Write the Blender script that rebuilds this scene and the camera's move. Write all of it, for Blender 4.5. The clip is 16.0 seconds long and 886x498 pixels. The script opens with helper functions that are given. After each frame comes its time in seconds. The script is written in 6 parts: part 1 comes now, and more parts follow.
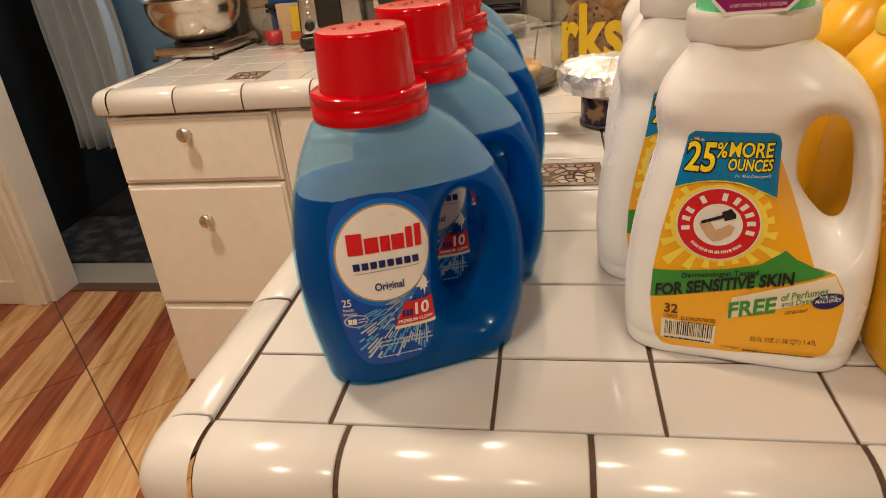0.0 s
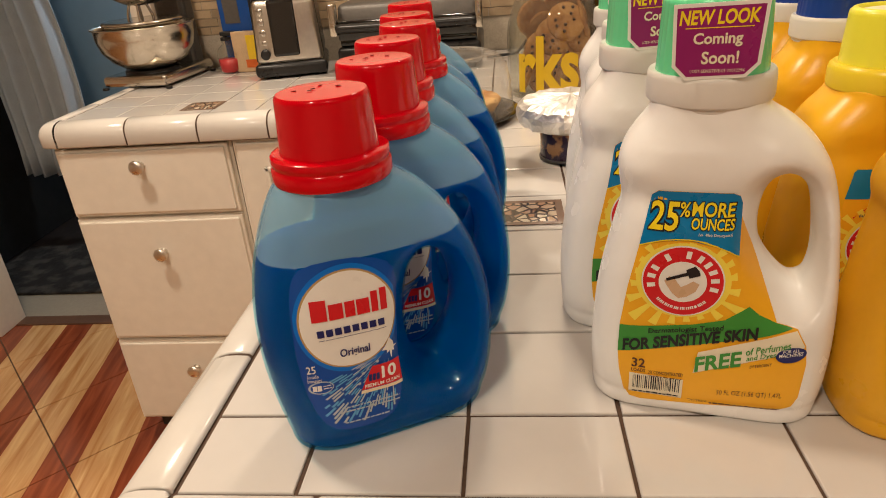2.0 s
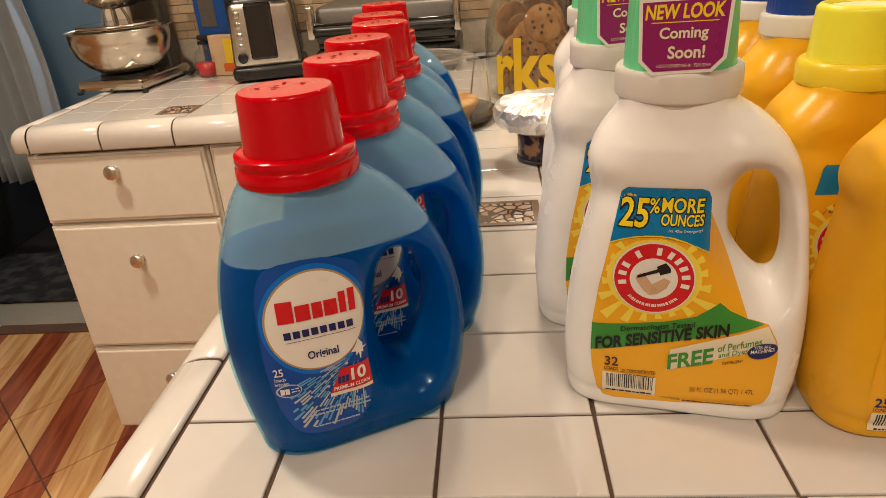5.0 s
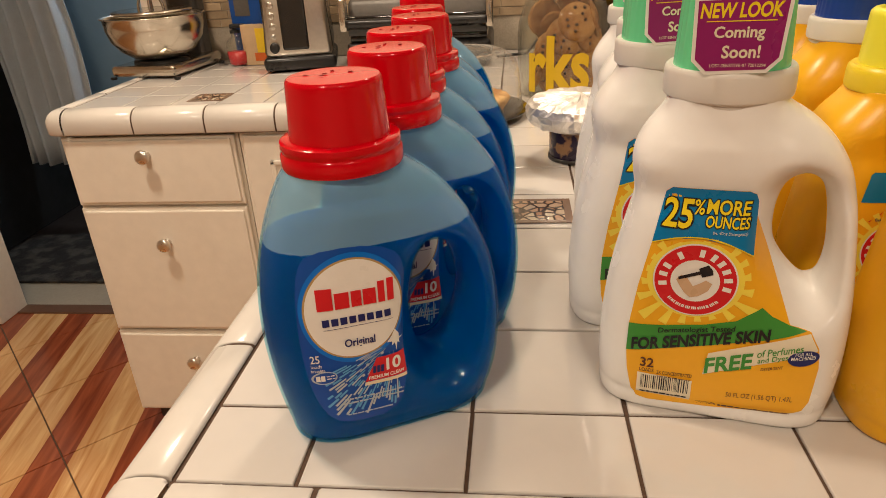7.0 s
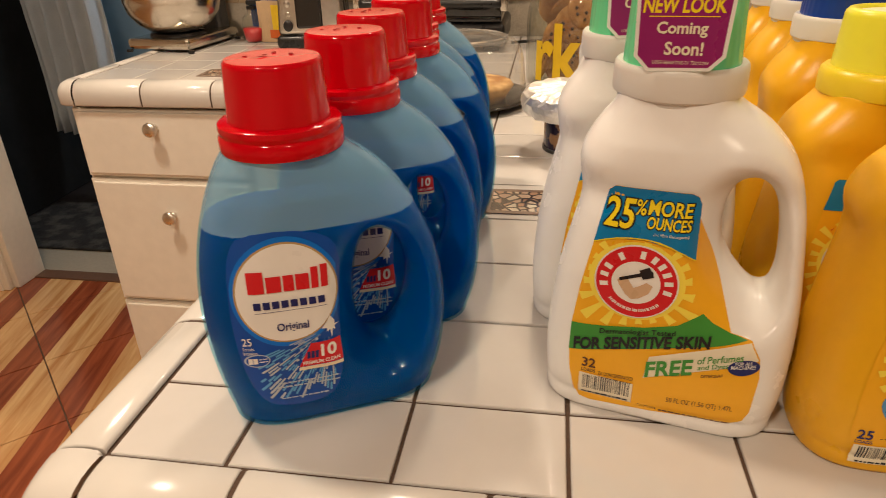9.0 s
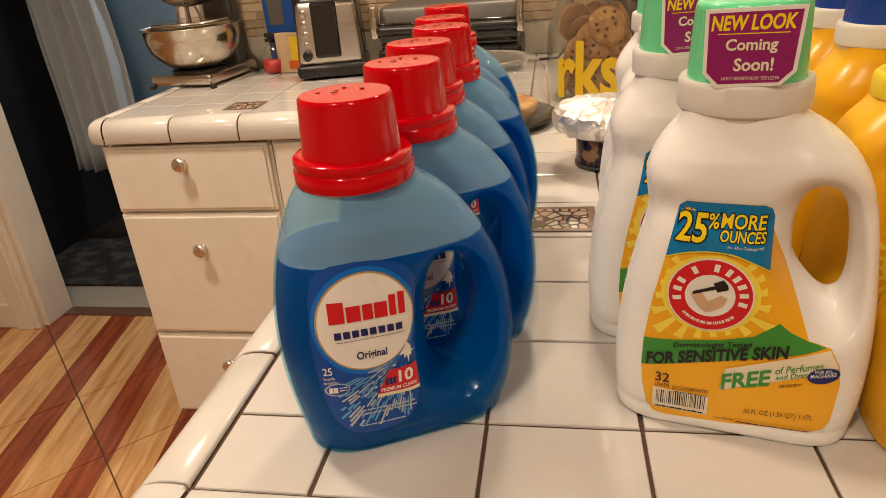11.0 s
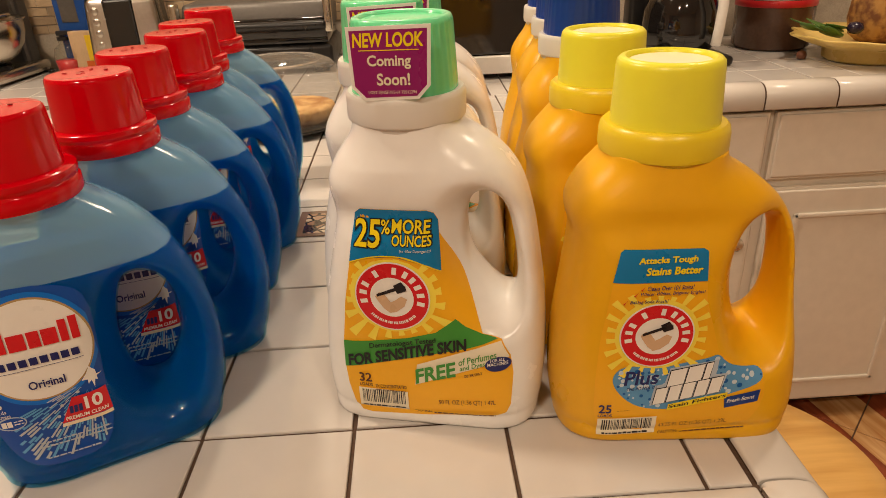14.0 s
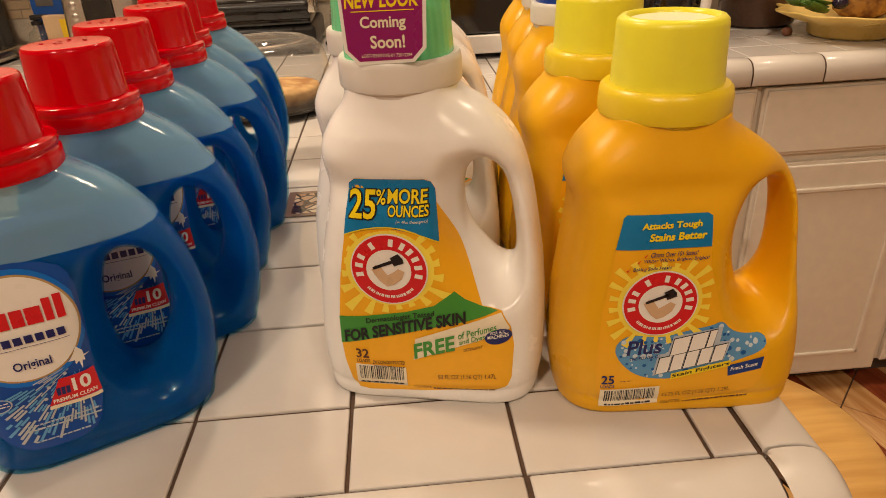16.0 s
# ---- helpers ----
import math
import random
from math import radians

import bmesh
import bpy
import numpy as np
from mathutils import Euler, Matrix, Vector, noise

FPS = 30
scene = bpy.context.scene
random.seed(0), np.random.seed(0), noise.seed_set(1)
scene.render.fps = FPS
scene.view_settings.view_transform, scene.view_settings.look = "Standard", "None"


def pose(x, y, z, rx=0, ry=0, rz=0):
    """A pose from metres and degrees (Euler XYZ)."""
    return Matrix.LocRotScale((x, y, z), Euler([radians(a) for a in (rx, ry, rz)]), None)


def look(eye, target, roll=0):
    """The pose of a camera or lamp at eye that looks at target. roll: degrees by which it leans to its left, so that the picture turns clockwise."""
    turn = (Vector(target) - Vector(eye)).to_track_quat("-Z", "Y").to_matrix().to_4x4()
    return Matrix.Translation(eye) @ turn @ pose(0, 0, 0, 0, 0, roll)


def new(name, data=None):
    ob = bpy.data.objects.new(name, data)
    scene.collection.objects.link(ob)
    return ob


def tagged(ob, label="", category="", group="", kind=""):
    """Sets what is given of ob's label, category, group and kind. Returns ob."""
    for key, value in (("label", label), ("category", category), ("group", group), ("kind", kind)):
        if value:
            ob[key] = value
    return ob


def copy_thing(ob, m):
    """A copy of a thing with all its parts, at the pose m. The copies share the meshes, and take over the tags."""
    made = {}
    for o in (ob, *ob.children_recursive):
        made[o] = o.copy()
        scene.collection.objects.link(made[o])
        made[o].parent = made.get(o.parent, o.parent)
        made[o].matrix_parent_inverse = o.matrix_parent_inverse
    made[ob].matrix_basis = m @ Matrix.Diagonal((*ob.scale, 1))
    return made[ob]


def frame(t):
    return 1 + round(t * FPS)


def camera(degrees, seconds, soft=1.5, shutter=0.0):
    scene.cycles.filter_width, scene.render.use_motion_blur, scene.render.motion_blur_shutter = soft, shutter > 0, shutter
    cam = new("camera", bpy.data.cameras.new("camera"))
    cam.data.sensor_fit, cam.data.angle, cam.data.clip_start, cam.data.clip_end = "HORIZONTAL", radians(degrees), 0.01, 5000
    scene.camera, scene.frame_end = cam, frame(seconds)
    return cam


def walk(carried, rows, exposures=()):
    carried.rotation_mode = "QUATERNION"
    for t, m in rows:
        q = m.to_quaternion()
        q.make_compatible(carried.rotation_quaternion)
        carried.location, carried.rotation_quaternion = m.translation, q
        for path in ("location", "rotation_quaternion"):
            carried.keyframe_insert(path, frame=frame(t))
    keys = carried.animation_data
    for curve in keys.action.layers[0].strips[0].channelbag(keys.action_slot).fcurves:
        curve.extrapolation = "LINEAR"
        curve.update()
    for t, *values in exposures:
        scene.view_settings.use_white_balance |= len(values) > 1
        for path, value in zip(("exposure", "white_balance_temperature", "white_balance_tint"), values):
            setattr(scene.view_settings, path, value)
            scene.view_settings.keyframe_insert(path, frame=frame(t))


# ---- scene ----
cam = camera(67.5, 16.0, soft=0.8, shutter=0.4)
PATH = [
    (0, (0.041, -0.402, 1.196), (-0.292, 1.355, 0.299), -5.3),
    (0.5, (0.053, -0.404, 1.207), (-0.286, 1.362, 0.333), -5.3),
    (1, (0.065, -0.415, 1.22), (-0.274, 1.355, 0.354), -7.3),
    (1.5, (0.037, -0.391, 1.209), (-0.235, 1.388, 0.335), -5.3),
    (2, (0.037, -0.383, 1.219), (-0.177, 1.41, 0.358), -4.7),
    (2.5, (0.037, -0.371, 1.215), (-0.153, 1.446, 0.401), -4.1),
    (3, (0.046, -0.365, 1.208), (-0.105, 1.443, 0.367), -3.8),
    (3.5, (0.045, -0.375, 1.212), (-0.11, 1.432, 0.369), -3.5),
    (4, (0.043, -0.382, 1.208), (-0.123, 1.426, 0.369), -4.4),
    (4.2, (0.043, -0.379, 1.212), (-0.109, 1.419, 0.348), -5.0),
    (6.3, (0.053, -0.378, 1.213), (-0.16, 1.429, 0.383), -3.6),
    (6.5, (0.036, -0.376, 1.209), (-0.158, 1.425, 0.361), -2.8),
    (7, (0.032, -0.38, 1.211), (-0.189, 1.414, 0.353), -3.2),
    (7.5, (0.044, -0.363, 1.205), (-0.135, 1.418, 0.315), -3.3),
    (8, (0.069, -0.35, 1.216), (-0.196, 1.433, 0.35), -1.5),
    (8.5, (0.097, -0.352, 1.209), (-0.168, 1.417, 0.314), -1.3),
    (9, (0.085, -0.367, 1.21), (-0.208, 1.396, 0.313), -1.5),
    (9.5, (0.067, -0.369, 1.213), (-0.271, 1.393, 0.328), -3.3),
    (9.7, (0.064, -0.37, 1.215), (-0.26, 1.396, 0.334), -3.7),
    (11.8, (0.044, -0.379, 1.22), (-0.295, 1.408, 0.389), -4.9),
    (12, (0.056, -0.379, 1.225), (-0.265, 1.408, 0.387), -4.7),
    (12.2, (0.081, -0.376, 1.231), (-0.174, 1.422, 0.394), -4.5),
    (12.5, (0.116, -0.378, 1.233), (0.013, 1.439, 0.403), -3.1),
    (13, (0.137, -0.384, 1.227), (0.158, 1.436, 0.397), -2.8),
    (13.5, (0.157, -0.378, 1.222), (0.217, 1.429, 0.365), -2.9),
    (14, (0.165, -0.375, 1.222), (0.226, 1.422, 0.346), -2.5),
    (14.5, (0.161, -0.372, 1.219), (0.244, 1.416, 0.328), -3.0),
    (15, (0.157, -0.375, 1.211), (0.247, 1.403, 0.298), -2.7),
    (15.5, (0.154, -0.372, 1.212), (0.239, 1.395, 0.278), -2.8),
    (16, (0.157, -0.369, 1.208), (0.259, 1.407, 0.296), -2.9),
]
EXPOSURES = [(0, 0.19, 6180, 7), (4.2, 0.20, 6220, 7), (9.7, 0.22, 6380, 8), (12.5, 0.23, 6430, 8), (14, 0.20, 6580, 9), (16, 0.19, 6680, 10)]
walk(cam, [(t, look(eye, target, roll)) for t, eye, target, roll in PATH], EXPOSURES)

# ---- world and lamps ----
world = bpy.data.worlds.new("world")
scene.world = world
world.use_nodes = True
world.node_tree.nodes["Background"].inputs[0].default_value = (1.0, 0.85, 0.68, 1)
world.node_tree.nodes["Background"].inputs[1].default_value = 0.05


def spot_lamp(x, y, z, watts, size, colour):
    d = bpy.data.lights.new("downlight", "AREA")
    d.shape, d.size, d.energy, d.color = "DISK", size, watts, colour
    d.spread = radians(165)
    o = new("downlight", d)
    o.location = (x, y, z)
    return o


WARM = (1.0, 0.80, 0.60)
# Third stands in for a hood light; last two are added, unseen fill.
LAMPS = [(-0.85, 0.42, 17), (1.08, 0.78, 8), (0.05, 1.12, 10.5), (-0.45, -1.15, 15), (0.65, -1.2, 7)]
for lx, ly, w in LAMPS:
    spot_lamp(lx, ly, 2.385, w, 0.20, WARM)

# Added lamp without a fitting, hidden in the next room to brighten its blue wall.
hall = spot_lamp(-1.28, 2.78, 2.1, 8, 0.2, (0.85, 0.93, 1.0))


# ---- materials ----
def mat(name, base, rough=0.5, metal=0.0, vary=0.08, scale=8.0, bump=0.0, bscale=60.0, coat=0.0,
        trans=0.0, ior=1.45, sss=0.0, objrand=0.0, island=0.0):
    m = bpy.data.materials.new(name)
    m.use_nodes = True
    nt = m.node_tree
    b = nt.nodes["Principled BSDF"]
    b.inputs["Roughness"].default_value = rough
    b.inputs["Metallic"].default_value = metal
    b.inputs["IOR"].default_value = ior
    b.inputs["Coat Weight"].default_value = coat
    b.inputs["Coat Roughness"].default_value = 0.06
    b.inputs["Transmission Weight"].default_value = trans
    if sss:
        b.inputs["Subsurface Weight"].default_value = sss
        b.inputs["Subsurface Scale"].default_value = 0.01
        b.inputs["Subsurface Radius"].default_value = (1, 1, 1)
    tc = nt.nodes.new("ShaderNodeTexCoord")
    n1 = nt.nodes.new("ShaderNodeTexNoise")
    n1.inputs["Scale"].default_value = scale
    n1.inputs["Detail"].default_value = 6
    nt.links.new(tc.outputs["Object"], n1.inputs["Vector"])
    n2 = nt.nodes.new("ShaderNodeTexNoise")
    n2.inputs["Scale"].default_value = scale * 9
    n2.inputs["Detail"].default_value = 3
    nt.links.new(tc.outputs["Object"], n2.inputs["Vector"])
    add = nt.nodes.new("ShaderNodeMath")
    add.operation = "ADD"
    nt.links.new(n1.outputs["Fac"], add.inputs[0])
    nt.links.new(n2.outputs["Fac"], add.inputs[1])
    src = add.outputs[0]
    if objrand or island:
        extra = nt.nodes.new("ShaderNodeObjectInfo" if objrand else "ShaderNodeNewGeometry")
        ma = nt.nodes.new("ShaderNodeMath")
        ma.operation = "MULTIPLY_ADD"
        ma.inputs[1].default_value = (objrand or island)
        nt.links.new(extra.outputs["Random" if objrand else "Random Per Island"], ma.inputs[0])
        nt.links.new(src, ma.inputs[2])
        src = ma.outputs[0]
    mr = nt.nodes.new("ShaderNodeMapRange")
    mr.inputs["From Min"].default_value = 0.6
    mr.inputs["From Max"].default_value = 1.4 + (objrand or island)
    mr.inputs["To Min"].default_value = 1 - vary
    mr.inputs["To Max"].default_value = 1 + vary
    nt.links.new(src, mr.inputs["Value"])
    mx = nt.nodes.new("ShaderNodeVectorMath")
    mx.operation = "SCALE"
    mx.inputs[0].default_value = base
    nt.links.new(mr.outputs["Result"], mx.inputs["Scale"])
    nt.links.new(mx.outputs["Vector"], b.inputs["Base Color"])
    rr = nt.nodes.new("ShaderNodeMapRange")
    rr.inputs["From Min"].default_value, rr.inputs["From Max"].default_value = 0.3, 0.7
    rr.inputs["To Min"].default_value, rr.inputs["To Max"].default_value = rough * 0.85, min(1, rough * 1.2)
    nt.links.new(n1.outputs["Fac"], rr.inputs["Value"])
    nt.links.new(rr.outputs["Result"], b.inputs["Roughness"])
    if bump:
        nb = nt.nodes.new("ShaderNodeTexNoise")
        nb.inputs["Scale"].default_value = bscale
        nb.inputs["Detail"].default_value = 4
        nt.links.new(tc.outputs["Object"], nb.inputs["Vector"])
        bp = nt.nodes.new("ShaderNodeBump")
        bp.inputs["Strength"].default_value = bump
        bp.inputs["Distance"].default_value = 0.004
        nt.links.new(nb.outputs["Fac"], bp.inputs["Height"])
        nt.links.new(bp.outputs["Normal"], b.inputs["Normal"])
    return m


def two_tone(m, a, b, scale, stretch=(1, 1, 1), lo=0.4, hi=0.6, rot=0.0, distort=0.0):
    """Feed a two-colour noise into a material's base colour."""
    nt = m.node_tree
    tc = nt.nodes.new("ShaderNodeTexCoord")
    mp = nt.nodes.new("ShaderNodeMapping")
    mp.inputs["Scale"].default_value = stretch
    mp.inputs["Rotation"].default_value = (0, 0, rot)
    n = nt.nodes.new("ShaderNodeTexNoise")
    n.inputs["Scale"].default_value = scale
    n.inputs["Detail"].default_value = 7
    n.inputs["Distortion"].default_value = distort
    r = nt.nodes.new("ShaderNodeValToRGB")
    r.color_ramp.elements[0].position, r.color_ramp.elements[1].position = lo, hi
    r.color_ramp.elements[0].color, r.color_ramp.elements[1].color = (*a, 1), (*b, 1)
    nt.links.new(tc.outputs["Object"], mp.inputs["Vector"])
    nt.links.new(mp.outputs["Vector"], n.inputs["Vector"])
    nt.links.new(n.outputs["Fac"], r.inputs["Fac"])
    nt.links.new(r.outputs["Color"], nt.nodes["Principled BSDF"].inputs["Base Color"])
    return m


def clear(name, tint, rough=0.02, amount=0.85):
    """Thin clear plastic or glass: see-through with a glossy film."""
    m = bpy.data.materials.new(name)
    m.use_nodes = True
    nt = m.node_tree
    nt.nodes.remove(nt.nodes["Principled BSDF"])
    out = nt.nodes["Material Output"]
    t = nt.nodes.new("ShaderNodeBsdfTransparent")
    t.inputs[0].default_value = (*tint, 1)
    g = nt.nodes.new("ShaderNodeBsdfGlossy")
    g.inputs["Roughness"].default_value = rough
    lw = nt.nodes.new("ShaderNodeLayerWeight")
    lw.inputs["Blend"].default_value = 0.5
    pw = nt.nodes.new("ShaderNodeMath")
    pw.operation = "POWER"
    pw.inputs[1].default_value = 3.5
    nt.links.new(lw.outputs["Facing"], pw.inputs[0])
    f = nt.nodes.new("ShaderNodeMath")
    f.operation = "MULTIPLY_ADD"
    f.inputs[1].default_value, f.inputs[2].default_value = 0.55, 0.035
    nt.links.new(pw.outputs[0], f.inputs[0])
    mx = nt.nodes.new("ShaderNodeMixShader")
    nt.links.new(f.outputs[0], mx.inputs[0])
    nt.links.new(t.outputs[0], mx.inputs[1])
    nt.links.new(g.outputs[0], mx.inputs[2])
    if amount < 1:
        d = nt.nodes.new("ShaderNodeBsdfDiffuse")
        d.inputs[0].default_value = (0.8, 0.78, 0.74, 1)
        m2 = nt.nodes.new("ShaderNodeMixShader")
        m2.inputs[0].default_value = 1 - amount
        nt.links.new(mx.outputs[0], m2.inputs[1])
        nt.links.new(d.outputs[0], m2.inputs[2])
        mx = m2
    nt.links.new(mx.outputs[0], out.inputs[0])
    return m


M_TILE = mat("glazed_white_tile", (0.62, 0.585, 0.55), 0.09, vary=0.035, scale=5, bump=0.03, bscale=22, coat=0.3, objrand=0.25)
M_TRIM = mat("glazed_trim_tile", (0.66, 0.625, 0.58), 0.19, vary=0.03, scale=6, bump=0.05, bscale=25, coat=0.1, objrand=0.25)
M_GROUT = mat("dark_grout", (0.085, 0.050, 0.032), 0.9, vary=0.3, scale=40, bump=0.5, bscale=300)
M_CAB = mat("cream_cabinet_paint", (0.84, 0.79, 0.70), 0.42, vary=0.05, scale=4, bump=0.04, bscale=90)
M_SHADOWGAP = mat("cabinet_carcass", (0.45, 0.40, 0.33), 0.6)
# Toe kicks are coloured much darker than the cream cabinet fronts.
M_TOEKICK = mat("dark_toe_kick", (0.08, 0.06, 0.05), 0.7)
M_WALL = mat("warm_wall_paint", (0.78, 0.71, 0.60), 0.7, vary=0.05, scale=3, bump=0.08, bscale=140)
M_CASING = mat("door_casing_paint", (0.74, 0.66, 0.55), 0.45, vary=0.05, scale=6)
M_CEIL = mat("ceiling_paint", (0.80, 0.76, 0.70), 0.8, vary=0.03, scale=3, bump=0.1, bscale=120)
M_BLUEWALL = mat("blue_grey_wall_paint", (0.30, 0.42, 0.50), 0.6, vary=0.05, scale=3)
# Near-black base puts the dark of the unlit room into the floor.
M_DARKFLOOR = mat("unlit_hall_floor", (0.02, 0.014, 0.012), 0.5, vary=0.3, scale=10)


# ---- mesh helpers ----
def mesh_ob(name, bm, material, parent=None, label="", smooth=False):
    me = bpy.data.meshes.new(name)
    bm.to_mesh(me)
    bm.free()
    if smooth:
        for p in me.polygons:
            p.use_smooth = True
    if material:
        me.materials.append(material)
    o = new(name, me)
    if parent:
        o.parent = parent
    if label:
        o["label"] = label
    return o


def part(name, bm, material, parent, label="", smooth=False):
    return mesh_ob(name, bm, material, parent, label, smooth)


def empty(name, x=0, y=0, z=0, yaw=0):
    o = new(name)
    o.matrix_basis = pose(x, y, z, 0, 0, yaw)
    return o


def box(bm, x0, x1, y0, y1, z0, z1, bevel=0.0, seg=2):
    r = bmesh.ops.create_cube(bm, size=1)
    vs = r["verts"]
    for v in vs:
        v.co = Vector((x0 + (v.co.x + 0.5) * (x1 - x0), y0 + (v.co.y + 0.5) * (y1 - y0), z0 + (v.co.z + 0.5) * (z1 - z0)))
    if bevel:
        es = list({e for v in vs for e in v.link_edges})
        bmesh.ops.bevel(bm, geom=es, offset=bevel, segments=seg, profile=0.5, affect="EDGES")
    return bm


def boxed(x0, x1, y0, y1, z0, z1, bevel=0.0, seg=2):
    return box(bmesh.new(), x0, x1, y0, y1, z0, z1, bevel, seg)


def lathe(profile, n=48, cx=0.0, cy=0.0, square=0.0, ridge=None):
    """Spin (radius, z) pairs. square > 0 pushes the section towards a rounded square; ridge(r, z, angle) reshapes it."""
    bm = bmesh.new()
    rings = []
    for r, z in profile:
        ring = []
        for i in range(n):
            a = 2 * math.pi * i / n
            rr = r
            if square:
                p = 2 + square * 4
                rr = r / ((abs(math.cos(a)) ** p + abs(math.sin(a)) ** p) ** (1 / p))
            if ridge:
                rr = ridge(rr, z, a)
            ring.append(bm.verts.new((cx + rr * math.cos(a), cy + rr * math.sin(a), z)))
        rings.append(ring)
    for a, b in zip(rings, rings[1:]):
        for i in range(n):
            j = (i + 1) % n
            bm.faces.new((a[i], a[j], b[j], b[i]))
    if profile[0][0] > 1e-5:
        bm.faces.new(list(reversed(rings[0])))
    if profile[-1][0] > 1e-5:
        bm.faces.new(rings[-1])
    bmesh.ops.remove_doubles(bm, verts=bm.verts, dist=1e-6)
    bmesh.ops.recalc_face_normals(bm, faces=bm.faces)
    return bm


def flat_fans(o, deg=35):
    """Smooth shading that keeps sharp corners."""
    me = o.data
    for p in me.polygons:
        p.use_smooth = True
    me.set_sharp_from_angle(angle=radians(deg))
    return o


# ---- counter plan ----
T = 0.1085
GAP = 0.0028
TOP = 0.90
PX0, PX1, PY0 = -0.190, 0.3645, -0.077      # peninsula grout lines: side, side, front
NOSE = 0.050                               # depth of the rounded edge tiles
BY0, BY1 = 1.005, 1.60                     # back counter: grout line behind its edge, wall
BXL, BXR = -0.960, 1.85                    # ends of the back counter
FACE_Y = 0.985                             # cabinet fronts


def structure(o, label, category):
    return tagged(o, label, category, kind="structure")


# floor, walls, ceiling
structure(mesh_ob("ceiling", boxed(-3.2, 2.6, -2.8, 1.7, 2.4, 2.5), M_CEIL), "off-white painted kitchen ceiling", "ceiling")
structure(mesh_ob("wall_back", boxed(-1.08, 2.6, BY1 + 0.02, BY1 + 0.14, 0, 2.4), M_WALL), "warm beige painted kitchen wall behind the counter", "wall")
structure(mesh_ob("wall_right", boxed(2.5, 2.6, -2.8, 1.62, 0, 2.4), M_WALL), "warm beige painted side wall", "wall")
structure(mesh_ob("wall_front", boxed(-3.2, 2.5, -2.9, -2.8, 0, 2.4), M_WALL), "warm beige painted wall", "wall")
structure(mesh_ob("wall_left", boxed(-3.2, -3.1, -2.8, 1.35, 0, 2.4), M_WALL), "warm beige painted side wall", "wall")

# ---- counter surface and edges ----
_cache = {}


def slab_mesh(name, w, d, t, bev, material):
    """A bevelled tile, top at z = 0, centred."""
    key = (name, round(w, 4), round(d, 4))
    if key in _cache:
        return _cache[key]
    rings = [(w / 2, d / 2, -t), (w / 2, d / 2, -bev), (w / 2 - bev * 0.35, d / 2 - bev * 0.35, -bev * 0.3), (w / 2 - bev, d / 2 - bev, 0)]
    vs, fs = [], []
    for a, b, z in rings:
        vs += [(-a, -b, z), (a, -b, z), (a, b, z), (-a, b, z)]
    for k in range(3):
        for i in range(4):
            j = (i + 1) % 4
            fs.append((4 * k + i, 4 * k + j, 4 * k + 4 + j, 4 * k + 4 + i))
    fs.append((12, 13, 14, 15))
    me = bpy.data.meshes.new(name)
    me.from_pydata(vs, [], fs)
    me.materials.append(material)
    _cache[key] = me
    return me


def place(name, me, parent, x, y, z, yaw=0, rx=0, ry=0):
    o = new(name, me)
    o.parent = parent
    o.matrix_basis = pose(x, y, z, rx, ry, yaw)
    return o


NOSE_PROFILE = [(0.0022, -0.010), (0.0022, 0.0), (0.0030, 0.0018), (0.005, 0.003), (0.014, 0.0036), (0.024, 0.003), (0.033, 0.0005), (0.040, -0.004),
                (0.0455, -0.0105), (0.049, -0.019), (0.050, -0.028), (0.0495, -0.047), (0.048, -0.050), (0.044, -0.050), (0.040, -0.045)]


def nose_mesh(length):
    """Rounded edge tile along +x, its grout line on y = 0, its face towards -y."""
    key = ("nose", round(length, 4))
    if key in _cache:
        return _cache[key]
    bm = bmesh.new()
    h = length / 2 - 0.0018
    xs = [(-h, 0.0012), (-h + 0.0014, 0), (h - 0.0014, 0), (h, 0.0012)]
    cols = [[bm.verts.new((x, -(d - s * 0.6) if d > 0.003 else -d, z - s)) for d, z in NOSE_PROFILE] for x, s in xs]
    for a, b in zip(cols, cols[1:]):
        for i in range(len(NOSE_PROFILE) - 1):
            bm.faces.new((a[i], b[i], b[i + 1], a[i + 1]))
    bm.faces.new(cols[0])
    bm.faces.new(list(reversed(cols[-1])))
    bmesh.ops.recalc_face_normals(bm, faces=bm.faces)
    me = bpy.data.meshes.new("edge_tile")
    bm.to_mesh(me)
    bm.free()
    for p in me.polygons:
        p.use_smooth = len(p.vertices) == 4
    me.materials.append(M_TRIM)
    _cache[key] = me
    return me


def corner_mesh():
    """Quarter-round outer corner tile about the origin, between -x and -y."""
    if "corner" in _cache:
        return _cache["corner"]
    bm = bmesh.new()
    cols = []
    n = 12
    for k in range(n + 1):
        a = math.pi + (math.pi / 2) * k / n
        e = 8
        g = 1 / ((abs(math.cos(a)) ** e + abs(math.sin(a)) ** e) ** (1 / e)) * 0.45 + 0.55
        cols.append([bm.verts.new(((d * g) * math.cos(a) - 0.0008, (d * g) * math.sin(a) - 0.0008, z)) for d, z in NOSE_PROFILE])
    for a, b in zip(cols, cols[1:]):
        for i in range(len(NOSE_PROFILE) - 1):
            bm.faces.new((a[i], b[i], b[i + 1], a[i + 1]))
    bmesh.ops.recalc_face_normals(bm, faces=bm.faces)
    me = bpy.data.meshes.new("corner_tile")
    bm.to_mesh(me)
    bm.free()
    for p in me.polygons:
        p.use_smooth = True
    me.materials.append(M_TRIM)
    _cache["corner"] = me
    return me


counter = structure(empty("countertop"), "white glazed tile countertop with dark brown grout joints", "countertop")
